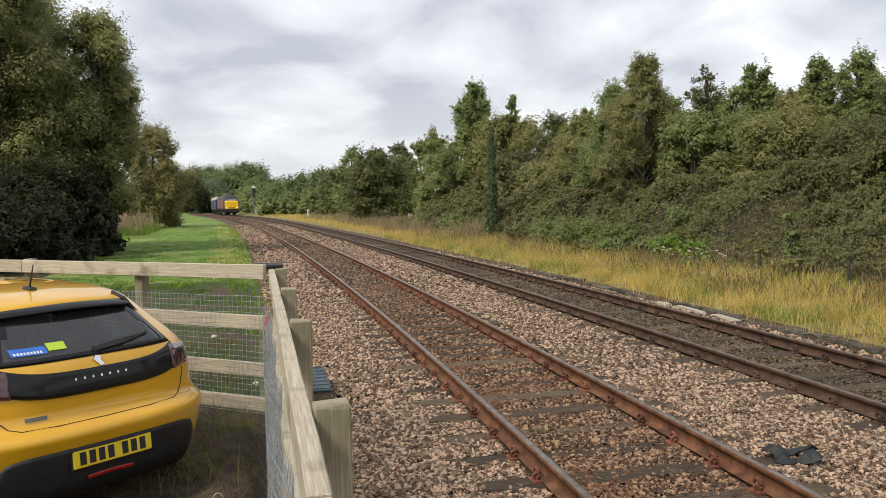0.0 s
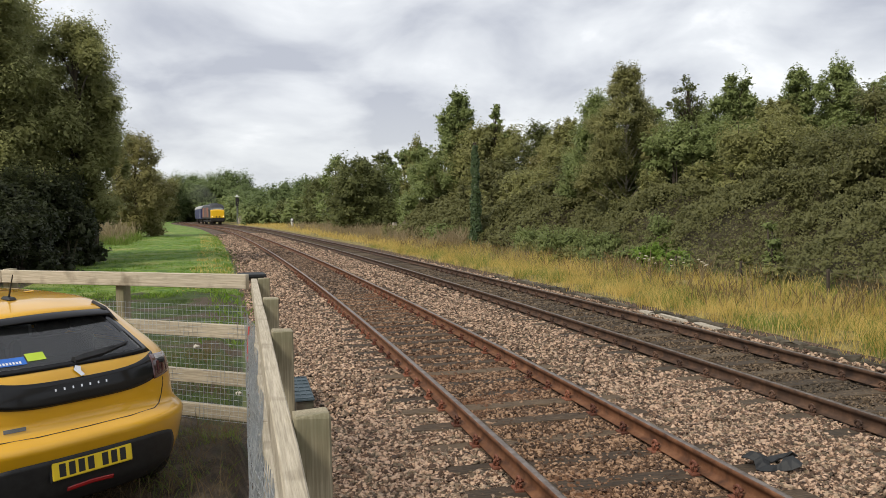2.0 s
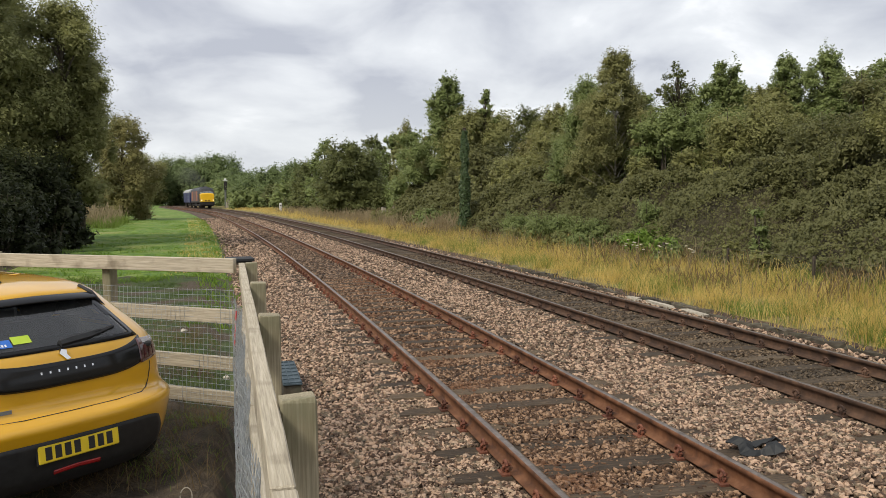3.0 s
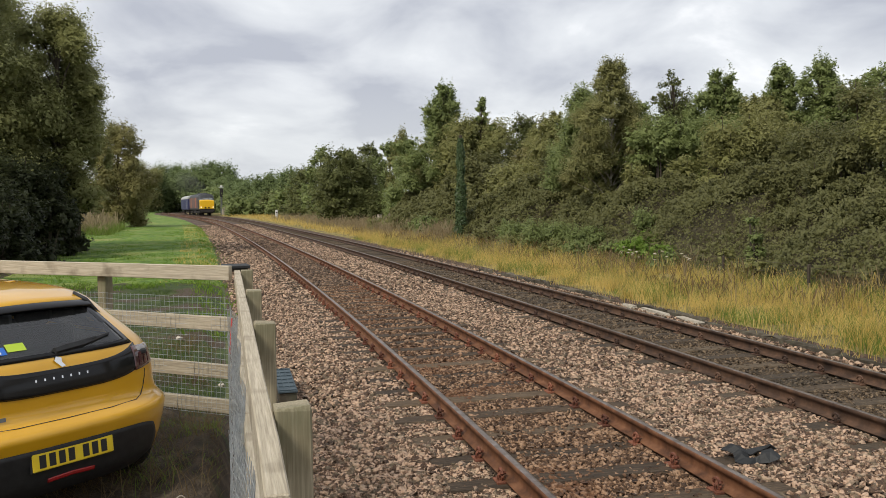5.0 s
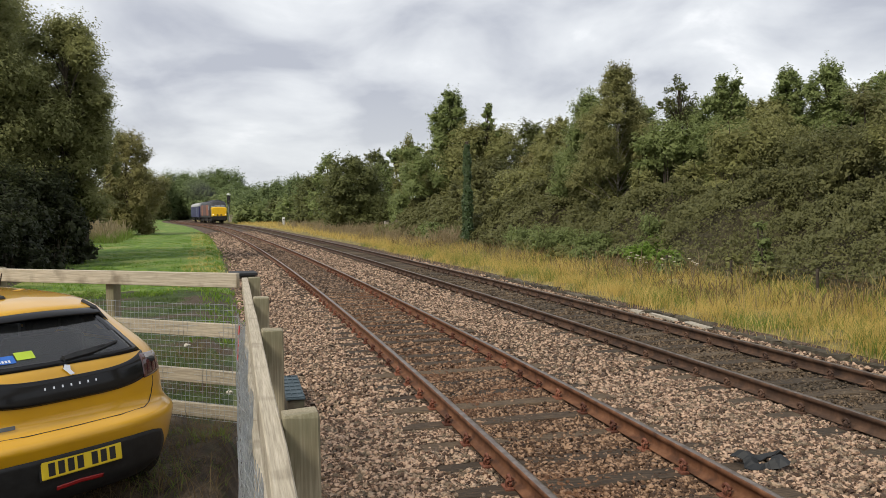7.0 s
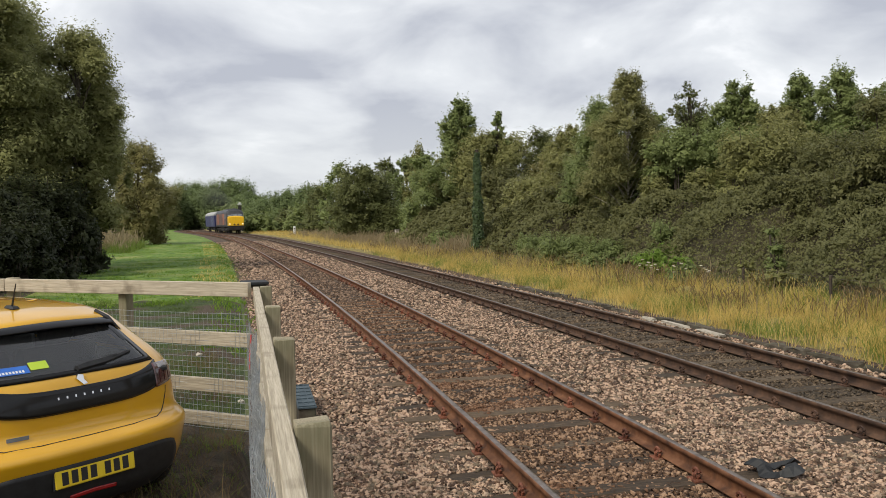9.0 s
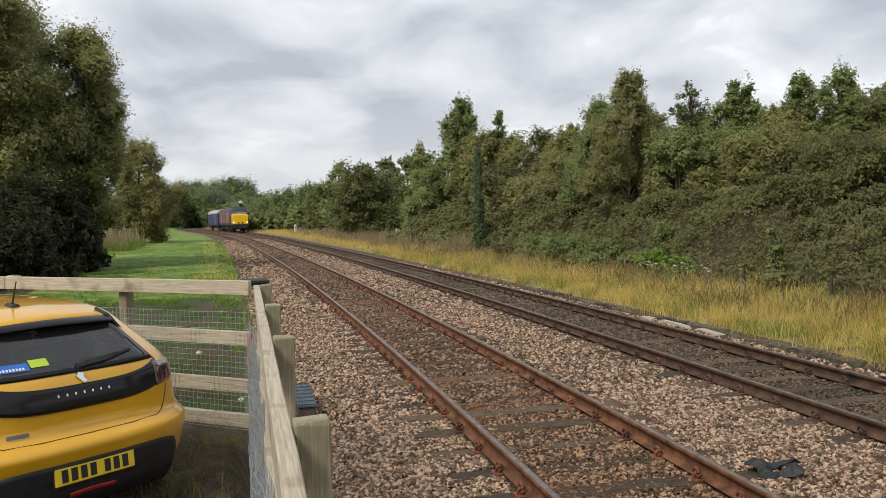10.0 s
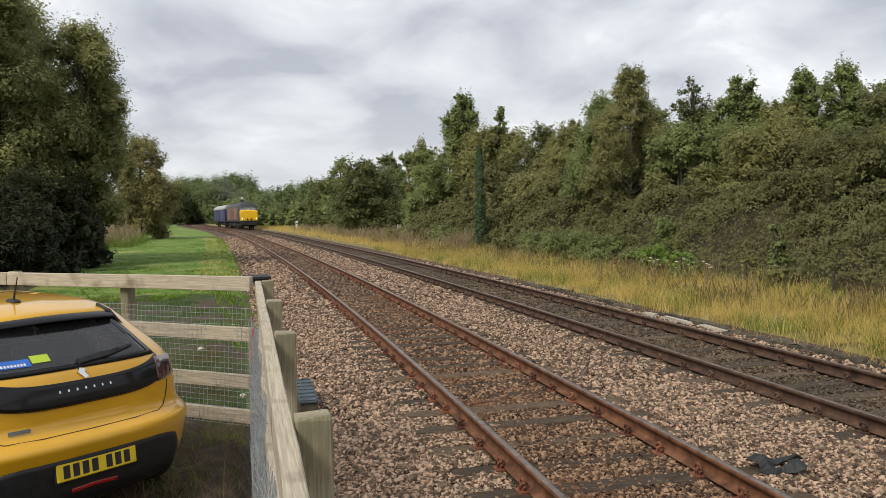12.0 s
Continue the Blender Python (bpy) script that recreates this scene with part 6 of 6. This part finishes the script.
def build_loco():
    loco = tagged(new("diesel_locomotive"), "dark diesel locomotive with bright yellow nose and lit headlights", "locomotive", "train")
    wheels = []
    bm = bmesh.new()
    L = LOCO_LEN
    loft(bm, [body_section(y, 1.36, 1.15, 3.22, 0.72) for y in (-1.95, -5, -9, -13, -L + 1.95)])
    part("body", bm, M["loco_dark"], loco)
    for end, y0, y1, tip in (("front", -1.95, -1.28, -0.06), ("back", -L + 1.95, -L + 1.28, -L + 0.06)):
        bm = bmesh.new()
        loft(bm, [body_section(y0, 1.36, 1.15, 3.22, 0.70), body_section(y0 + (y1 - y0) * 0.55, 1.34, 1.15, 3.08, 0.52), body_section(y1, 1.30, 1.15, 2.62, 0.16)])
        part("cab", bm, M["loco_dark"], loco)
        bm = bmesh.new()
        loft(bm, [body_section(y1, 1.27, 1.12, 2.46, 0.32), body_section((y1 + 2 * tip) / 3, 1.24, 1.12, 2.44, 0.30), body_section(tip, 1.16, 1.12, 2.36, 0.26)])
        part("nose", bm, M["loco_dark"], loco)
    # yellow warning panel on the nose
    bm = bmesh.new()
    loft(bm, [body_section(-0.9, 1.275, 1.22, 2.60, 0.20), body_section(-0.06, 1.20, 1.22, 2.52, 0.16), body_section(-0.03, 1.12, 1.26, 2.46, 0.14)])
    panel = part("warning_panel", bm, M["loco_yellow"], loco, "bright yellow warning panel")
    for x, z, r, mat, nm in ((-1.0, 1.50, 0.085, "headlight", "headlight"), (1.0, 1.50, 0.085, "headlight", "headlight"), (-0.28, 1.42, 0.13, "under", "marker_disc"), (0.28, 1.42, 0.13, "under", "marker_disc")):
        bm = bmesh.new()
        tube(bm, [(x, -0.06, z), (x, 0.02, z)], r, 12)
        part(nm, bm, M[mat], panel)
    # windscreens
    for q in (-1, 0, 1):
        bm = bmesh.new()
        xs = (q * 0.80 - 0.36, q * 0.80 + 0.36)
        v = [bm.verts.new((x * (1 - 0.06 * k), -1.20 - 0.36 * k, 2.74 + k * (0.68 - 0.24 * abs(x) ** 2 / 1.3))) for x, k in ((xs[0], 0), (xs[1], 0), (xs[1], 1), (xs[0], 1))]
        w = [bm.verts.new(p.co + Vector((0, -0.05, -0.02))) for p in v]
        bm.faces.new(v)
        for k in range(4):
            bm.faces.new((v[k], w[k], w[(k + 1) % 4], v[(k + 1) % 4]))
        part("windscreen", bm, M["coach_glass"], loco, "windscreen with the sky's reflection painted grey")
    # side bands
    for q in (-1, 1):
        for y0, y1, z0, z1, mat, nm in ((-2.2, -4.4, 1.35, 3.1, "loco_grey", "cab_side"), (-4.5, -6.6, 1.35, 3.2, "loco_red", "side_band"), (-6.7, -12.6, 1.35, 3.2, "loco_grey", "side_band"), (-12.7, -14.4, 1.35, 3.2, "loco_red", "side_band"), (-14.5, -16.6, 1.35, 3.1, "loco_grey", "cab_side")):
            bm = bmesh.new()
            box(bm, (q * 1.365 - 0.012, y1, z0), (q * 1.365 + 0.012, y0, z1), 0.004)
            part(nm, bm, M[mat], loco)
        bm = bmesh.new()
        box(bm, (q * 1.38 - 0.01, -3.3, 2.35), (q * 1.38 + 0.01, -2.5, 3.0), 0.004)
        part("cab_window", bm, M["coach_glass"], loco)
    bm = bmesh.new()
    box(bm, (-1.28, -L + 0.25, 0.98), (1.28, -0.15, 1.16), 0.03)
    box(bm, (-1.25, -0.35, 0.55), (1.25, -0.08, 1.10), 0.03)
    box(bm, (-1.1, -L / 2 - 2.2, 0.35), (1.1, -L / 2 + 2.2, 0.98), 0.06)
    part("underframe", bm, M["under"], loco)
    for x in (-0.87, 0.87):
        bm = bmesh.new()
        tube(bm, [(x, -0.1, 1.02), (x, 0.36, 1.02)], 0.09, 10)
        tube(bm, [(x, 0.36, 1.02), (x, 0.42, 1.02)], 0.23, 14)
        part("buffer", bm, M["under"], loco)
    for y in (-6, -8.5, -11):
        bm = bmesh.new()
        box(bm, (-0.55, y - 0.9, 3.88), (0.55, y + 0.9, 4.0), 0.03)
        part("roof_hatch", bm, M["loco_roof"], loco)
    bm = bmesh.new()
    box(bm, (-0.25, -2.6, 3.72), (0.25, -2.2, 4.02), 0.03)
    part("horn_box", bm, M["loco_roof"], loco)
    bogie(loco, -3.9, (-2.05, 0.0, 2.05), wheels)
    bogie(loco, -L + 3.9, (-2.05, 0.0, 2.05), wheels)
    return loco, wheels


def build_coach():
    coach = tagged(new("railway_coach"), "dark blue windowless coach with pale roof behind the locomotive", "coach", "train")
    wheels = []
    L = COACH_LEN
    bm = bmesh.new()
    loft(bm, [body_section(y, 1.38, 1.05, 3.05, 0.30) for y in (0, -L / 2, -L)])
    part("body", bm, M["coach_blue"], coach)
    bm = bmesh.new()
    arc = lambda y: [(1.41 * math.cos(a), y, 3.10 + 0.80 * math.sin(a)) for a in np.linspace(0, math.pi, 14)]
    loft(bm, [arc(0.02), arc(-L / 2), arc(-L - 0.02)])
    part("roof", bm, M["coach_roof"], coach, "pale grey arched roof")
    for q in (-1, 1):
        for y in (-4.5, -L / 2, -L + 4.5):
            bm = bmesh.new()
            box(bm, (q * 1.385 - 0.012, y - 0.55, 1.2), (q * 1.385 + 0.012, y + 0.55, 2.9), 0.004)
            door = part("door", bm, M["coach_blue"], coach)
            for e in ((0.6,) if y == -4.5 else ()):
                bm = bmesh.new()
                box(bm, (q * 1.40 - 0.012, y + e - 0.05, 1.2), (q * 1.40 + 0.012, y + e + 0.05, 2.9), 0.004)
                part("handrail", bm, M["white"], door)
    bm = bmesh.new()
    box(bm, (-0.45, -0.01, 1.1), (0.45, 0.35, 3.2), 0.03)
    part("gangway", bm, M["under"], coach)
    bm = bmesh.new()
    box(bm, (-1.2, -L + 0.1, 0.9), (1.2, -0.1, 1.06), 0.02)
    box(bm, (-1.0, -L / 2 - 1.6, 0.45), (1.0, -L / 2 + 0.8, 0.9), 0.04)
    part("underframe", bm, M["under"], coach)
    for x in (-0.87, 0.87):
        bm = bmesh.new()
        tube(bm, [(x, -0.1, 1.02), (x, 0.36, 1.02)], 0.16, 10)
        part("buffer", bm, M["under"], coach)
    bogie(coach, -3.0, (-1.3, 1.3), wheels)
    bogie(coach, -L + 3.0, (-1.3, 1.3), wheels)
    return coach, wheels


# base colour raised to grey as a painted reflection of the sky
M["coach_glass"] = ramp_mat("windscreen_sky_sheen", ((0.10, 0.115, 0.12), (0.20, 0.22, 0.225)), 3, 3, 0.08, bump=0, spec=0.9)
LOCO, LOCO_WHEELS = build_loco()
COACH, COACH_WHEELS = build_coach()
LOCO.scale = COACH.scale = (1.06, 1.06, 1.06)


# ---------------------------------------------------------------- lineside things
def ivy_pole():
    x, y = 2.62, 41.7
    z = base_at(x, y)
    p = tagged(new("telegraph_pole"), "old timber telegraph pole wrapped in dark ivy", "pole")
    p.location = (x, y, z)
    bm = bmesh.new()
    tube(bm, [(0, 0, -0.5), (0.02, 0, 3), (0.0, 0, 5.65)], [0.14, 0.12, 0.09], 10)
    box(bm, (-0.10, -0.10, 5.63), (0.10, 0.10, 5.68), 0.02)
    part("shaft", bm, M["bark"], p)
    n = 5200
    h = RNG.random(n) ** 0.9 * 5.5
    a = RNG.uniform(0, math.tau, n)
    r = (0.345 - 0.036 * h + 0.035 * np.sin(h * 3.1) + 0.03 * np.sin(h * 7 + a)) * (0.65 + 0.45 * RNG.random(n))
    r = np.maximum(r, 0.11)
    P = np.stack([r * np.cos(a), r * np.sin(a), h], -1)
    v, f = leaf_quads(P, np.stack([np.cos(a), np.sin(a), 0 * a + 0.3], -1), np.full(n, 0.065), 0.8, 0.5)
    ob = new("ivy", array_mesh("ivy", v, f, M["ivy"]))
    ob.parent = p
    ob["label"] = "dark glossy ivy"


def signal():
    s = tagged(new("signal_post"), "grey railway signal post with dark lamp head", "signal")
    s.matrix_world = on_line(171.0, FAR_U + 5.0, -0.9, 0)
    bm = bmesh.new()
    tube(bm, [(0, 0, -0.2), (0, 0, 6.6)], 0.11, 10)
    part("post", bm, M["steel_grey"], s)
    bm = bmesh.new()
    box(bm, (-0.35, -0.35, 4.6), (0.35, -0.12, 6.3), 0.05)
    part("lamp_head", bm, M["under"], s)
    bm = bmesh.new()
    box(bm, (-0.5, -0.3, 6.5), (0.45, 0.3, 6.62), 0.03)
    box(bm, (-0.2, -0.2, 6.62), (0.2, 0.2, 6.95), 0.03)
    part("top_bracket", bm, M["white"], s, "pale bracket")
    bm = bmesh.new()
    for q in (-0.2, 0.2):
        tube(bm, [(q, 0.25, 0), (q, 0.2, 5)], 0.03, 6)
    for k in range(14):
        tube(bm, [(-0.2, 0.24, 0.3 + 0.33 * k), (0.2, 0.24, 0.3 + 0.33 * k)], 0.02, 5)
    part("ladder", bm, M["steel_grey"], s)
    c = tagged(new("relay_cabinet"), "pale grey relay cabinet at the foot of the signal", "cabinet")
    c.matrix_world = on_line(170.2, FAR_U + 5.6, -0.2, 4)
    bm = bmesh.new()
    box(bm, (-0.6, -0.3, 0), (0.6, 0.3, 1.7), 0.04)
    part("body", bm, M["stone_pale"], c)
    for q in (-0.3, 0.3):
        bm = bmesh.new()
        box(bm, (q - 0.27, -0.325, 0.12), (q + 0.27, -0.302, 1.6), 0.01)
        part("door", bm, M["stone_pale"], c)


def white_marker():
    m = tagged(new("marker_post"), "short white marker post beside the far track", "post")
    m.matrix_world = on_line(117.0, FAR_U + 5.9, -0.28, 0)
    bm = bmesh.new()
    box(bm, (-0.17, -0.07, -0.2), (0.17, 0.07, 1.5), 0.03)
    part("post", bm, M["white"], m)
    bm = bmesh.new()
    box(bm, (-0.10, -0.085, 1.05), (0.10, -0.072, 1.22))
    part("mark_bar", bm, M["ink"], m)


def cable_boxes():
    b = tagged(new("cable_pit"), "small concrete pit with blue-grey ribbed lid beside the fence", "cable pit")
    b.matrix_world = on_line(9.85, -2.31, -0.30, 0)
    bm = bmesh.new()
    box(bm, (-0.095, -0.58, -0.1), (0.095, 0.58, 0.275), 0.01)
    part("body", bm, M["stone"], b)
    bm = bmesh.new()
    box(bm, (-0.105, -0.60, 0.278), (0.105, 0.60, 0.30), 0.004)
    lid = part("lid", bm, M["grid_blue"], b, "blue-grey ribbed lid")
    for k in range(7):
        bm = bmesh.new()
        box(bm, (-0.10, -0.575 + 0.19 * k, 0.300), (0.10, -0.555 + 0.19 * k, 0.312), 0.002)
        part("rib", bm, M["grid_blue"], lid)
    for k in range(4):
        bm = bmesh.new()
        box(bm, (-0.10 + 0.062 * k, -0.59, 0.300), (-0.09 + 0.062 * k, 0.59, 0.310), 0.002)
        part("rib", bm, M["grid_blue"], lid)
    d = tagged(new("cable_pit"), "low concrete pit with dark flat lid on the ballast", "cable pit")
    d.matrix_world = on_line(28.6, -2.45, -0.25, 3)
    bm = bmesh.new()
    box(bm, (-0.38, -0.5, -0.1), (0.38, 0.5, 0.16), 0.02)
    part("body", bm, M["stone"], d)
    bm = bmesh.new()
    box(bm, (-0.45, -0.56, 0.163), (0.45, 0.56, 0.27), 0.02)
    part("lid", bm, M["dark_cloth"], d, "dark lid")


def rubber_scrap():
    """A crumpled piece of black rubber sheet with a hole through it."""
    bm = bmesh.new()
    ring = []
    for k in range(22):
        a = k / 22 * 5.3 + 0.5
        ro, ri = 0.20 + 0.04 * math.sin(5 * a), 0.085 + 0.02 * math.sin(3 * a)
        lift = 0.05 + 0.035 * math.sin(2.3 * a + 1)
        ring.append([bm.verts.new((1.12 * r * math.cos(a), 0.85 * r * math.sin(a), max(0.0, lift + dz + random.uniform(-0.008, 0.008)))) for r, dz in ((ro, -0.03), ((ro + ri) / 2, 0.02), (ri, -0.012))])
    for p, q in zip(ring[:-1], ring[1:]):
        for j in range(2):
            bm.faces.new((p[j], p[j + 1], q[j + 1], q[j]))
    ob = tagged(mesh_object("rubber_scrap", bm, M["dark_cloth"]), "torn scrap of black rubber lying on the ballast", "scrap")
    ob.matrix_world = on_line(6.30, 1.40, -0.165, -20)
    so = ob.modifiers.new("thickness", "SOLIDIFY")
    so.thickness = 0.012


def small_things():
    bm = bmesh.new()
    tube(bm, [(0.035 * math.cos(a), 0, 0.13 + 0.06 * math.sin(a)) for a in np.linspace(-0.7, 3.8, 12)] + [(-0.035, 0.01, 0)], 0.004, 6)
    hoop = tagged(mesh_object("wire_hoop", bm, M["stone_pale"], True), "bent pale wire hoop stuck in the earth", "wire")
    hoop.matrix_world = pose(-1.40, 4.72, 0.08, 0, 0, 20)
    # two pale lumps of stone in the litter behind the fence
    for x, y in ((-3.6, 12.2), (-2.33, 9.6)):
        bm = bmesh.new()
        bmesh.ops.create_icosphere(bm, subdivisions=2, radius=0.042)
        for v in bm.verts:
            v.co = v.co * (1 + 0.9 * noise.noise(v.co * 22 + Vector((x, y, 0)))) * (0.6 if v.co.z > 0 else 1.0)
        lump = tagged(mesh_object("stone_lump", bm, M["stone_pale"]), "pale lump of stone lying in the rough grass", "stone", "stones in the grass")
        lump.matrix_world = pose(x, y, base_at(x, y) + 0.075)
    # gate rail far off in the weeds
    g = tagged(new("field_rail"), "short white field rail among the weeds", "rail fence")
    g.matrix_world = on_line(66.0, 11.2, 0.0, 70)
    for q in (-1.1, 0, 1.1):
        bm = bmesh.new()
        box(bm, (q - 0.06, -0.06, -0.2), (q + 0.06, 0.06, 1.25), 0.01)
        part("post", bm, M["stone_pale"], g)
    for z in (0.8, 1.15):
        bm = bmesh.new()
        box(bm, (-1.3, -0.085, z), (1.3, -0.062, z + 0.1), 0.01)
        part("rail", bm, M["stone_pale"], g)
    # low wire fence at the foot of the brambles
    w = tagged(new("wire_fence"), "low old wire fence at the foot of the brambles", "fence")
    for k, s in enumerate((12, 15, 18, 21, 24)):
        bm = bmesh.new()
        box(bm, (-0.03, -0.03, -0.3), (0.03, 0.03, 0.62), 0.01)
        part("post", bm, M["bark"], w).matrix_basis = on_line(s, 9.35, float(ground_z(s, 9.35)), 3 * k)
    for z in (0.35, 0.58):
        bm = bmesh.new()
        pts = [(*[float(q) for q in line_at(s, 9.3)[:2]], float(ground_z(s, 9.3)) + z - 0.03 * math.sin(s)) for s in np.arange(10, 26, 1.0)]
        tube(bm, pts, 0.004, 4)
        part("wire", bm, M["bark"], w)
    # nettles and other low green plants at the foot of the bank
    for s, u, h, r, mat, label in ((21.2, 9.5, 0.9, 0.7, "leaf_bright", "bright green nettle clump at the foot of the brambles"), (22.4, 9.7, 1.1, 0.6, "leaf_bright", "bright green nettle clump at the foot of the brambles"),
                                   (20.2, 9.0, 0.75, 0.6, "leaf_mid", "green bramble clump on the verge"), (25.6, 9.0, 0.8, 0.7, "leaf_mid", "green bramble clump on the verge"), (27.4, 8.8, 0.7, 0.6, "leaf_olive", "olive weed clump on the verge"),
                                   (22.0, 9.1, 0.95, 0.6, "leaf_bright", "bright green nettle clump at the foot of the brambles"), (31, 8.9, 0.8, 0.8, "leaf_olive", "olive weed clump on the verge"), (17.0, 9.4, 0.7, 0.5, "leaf_olive", "olive weed clump on the verge"), (24.0, 9.5, 0.8, 0.6, "leaf_mid", "green bramble clump on the verge"), (18.6, 9.9, 0.8, 0.5, "leaf_olive", "olive weed clump on the verge"), (26.5, 9.7, 1.2, 1.0, "leaf_mid", "green bramble clump on the verge"),
                                   (29.5, 9.7, 1.3, 1.2, "leaf_mid", "green bramble clump on the verge"), (33, 9.8, 1.3, 1.2, "leaf_mid", "green bramble clump on the verge"),
                                   (24.0, 10.6, 1.9, 0.8, "leaf_mid", "light green young bush in the brambles"), (18.0, 10.3, 1.7, 0.40, "leaf_mid", "slender light green sapling against the brambles"), (47, 9.6, 1.3, 1.3, "leaf_mid", "green bramble clump on the verge"), (58, 9.4, 1.2, 1.3, "leaf_olive", "olive weed clump on the verge")):
        x, y, _ = line_at(s, u)
        z0 = base_at(float(x), float(y))
        shrub(label, float(x), float(y), z0 + h, 2 * r, 0.05 if s < 35 else 0.12, mat, 9, int(s * 3))


def umbels():
    """Flat-topped white flower heads on thin stems, each plant a thing of its own."""
    rnd = random.Random(12)
    for s, u in ((19.4, 8.4), (20.3, 8.1), (21.2, 8.4), (18.6, 8.6)):
        plant = tagged(new("hogweed"), "white-flowered hogweed plant standing in the dry verge", "plant", "hogweed in the verge")
        x, y, _ = line_at(s, u)
        plant.location = (float(x), float(y), float(ground_z(s, u)) - 0.03)
        for k in range(5):
            a, h = rnd.uniform(0, math.tau), rnd.uniform(0.5, 0.78)
            tip = (0.16 * math.cos(a), 0.16 * math.sin(a), h)
            bm = bmesh.new()
            tube(bm, [(0, 0, 0), (tip[0] * 0.4, tip[1] * 0.4, h * 0.6), tip], [0.008, 0.006, 0.004], 5)
            stem = part("stem", bm, M["grass_straw"], plant)
            bm = bmesh.new()
            bmesh.ops.create_icosphere(bm, subdivisions=2, radius=0.042)
            for v in bm.verts:
                v.co = Vector((v.co.x, v.co.y, v.co.z * 0.35)) * rnd.uniform(0.75, 1.2) + Vector(tip)
            part("flower_head", bm, M["petal"], stem, "white flower head")


umbels()
ivy_pole()
signal()
white_marker()
cable_boxes()
rubber_scrap()
small_things()


# ---------------------------------------------------------------- movement
def smoke_material():
    m = bpy.data.materials.new("thin_grey_smoke")
    m.use_nodes = True
    nt = m.node_tree
    b = nt.nodes["Principled BSDF"]
    b.inputs["Base Color"].default_value, b.inputs["Roughness"].default_value = (0.16, 0.16, 0.17, 1), 1.0
    b.inputs["Specular IOR Level"].default_value = 0.0
    tr, mx, nz, mr = (nt.nodes.new("ShaderNode" + k) for k in ("BsdfTransparent", "MixShader", "TexNoise", "MapRange"))
    nz.inputs["Scale"].default_value = 0.8
    mr.inputs[1].default_value, mr.inputs[2].default_value, mr.inputs[3].default_value, mr.inputs[4].default_value = 0.35, 0.65, 0.01, 0.065
    nt.links.new(nz.outputs[0], mr.inputs[0])
    nt.links.new(mr.outputs[0], mx.inputs[0])
    nt.links.new(tr.outputs[0], mx.inputs[1])
    nt.links.new(b.outputs[0], mx.inputs[2])
    nt.links.new(mx.outputs[0], nt.nodes["Material Output"].inputs[0])
    return m


def build_smoke():
    smoke = tagged(new("exhaust_smoke"), "thin grey exhaust smoke drifting above the locomotive", "smoke", "train")
    mat = smoke_material()
    for k, (x, y, z, rr) in enumerate(((0.0, -9.0, 5.0, 0.9), (0.6, -11.5, 5.6, 1.4), (2.0, -15, 6.4, 2.0), (1.4, -13, 6.0, 1.7), (2.8, -18, 6.6, 2.2))):
        bm = bmesh.new()
        bmesh.ops.create_icosphere(bm, subdivisions=3, radius=rr)
        for v in bm.verts:
            v.co *= 1 + 0.35 * noise.noise(v.co * 1.1 / rr + Vector((k * 3.1, 0, 0)))
        ob = part("smoke_puff", bm, mat, smoke, "", True)
        ob.matrix_basis = pose(x, y, z)
    return smoke


SMOKE = build_smoke()


def run(t):
    """Where the locomotive's front stands along the line at t seconds."""
    return 166.4 - 2.3 * t - 0.1 * t * t


def vehicle_pose(front_s, pivot_a, pivot_b):
    """The pose of a vehicle whose bogies stand on the far track."""
    xa, ya, _ = line_at(front_s + pivot_a, FAR_U)
    xb, yb, _ = line_at(front_s + pivot_b, FAR_U)
    turn = math.atan2(ya - yb, xa - xb) - math.pi / 2
    d = Vector((xa - xb, ya - yb, 0)).normalized()
    return pose(float(xa + d.x * pivot_a), float(ya + d.y * pivot_a), float(rise(front_s + (pivot_a + pivot_b) / 2)), 0, 0, math.degrees(turn))


def motions():
    times = [0.5 * k for k in range(25)]
    walk(LOCO, [(t, vehicle_pose(run(t), 3.9, LOCO_LEN - 3.9)) for t in times])
    walk(SMOKE, [(t, vehicle_pose(run(t), 3.9, LOCO_LEN - 3.9)) for t in times])
    gap = LOCO_LEN * 1.06 + 0.95
    walk(COACH, [(t, vehicle_pose(run(t) + gap, 3.0, COACH_LEN - 3.0)) for t in times])
    steps = [0.1 * k for k in range(121)]
    for w, a in LOCO_WHEELS + COACH_WHEELS:
        walk(w, [(t, pose(0, a, WHEEL_R, -math.degrees((run(0) - run(t)) / WHEEL_R))) for t in steps])


motions()
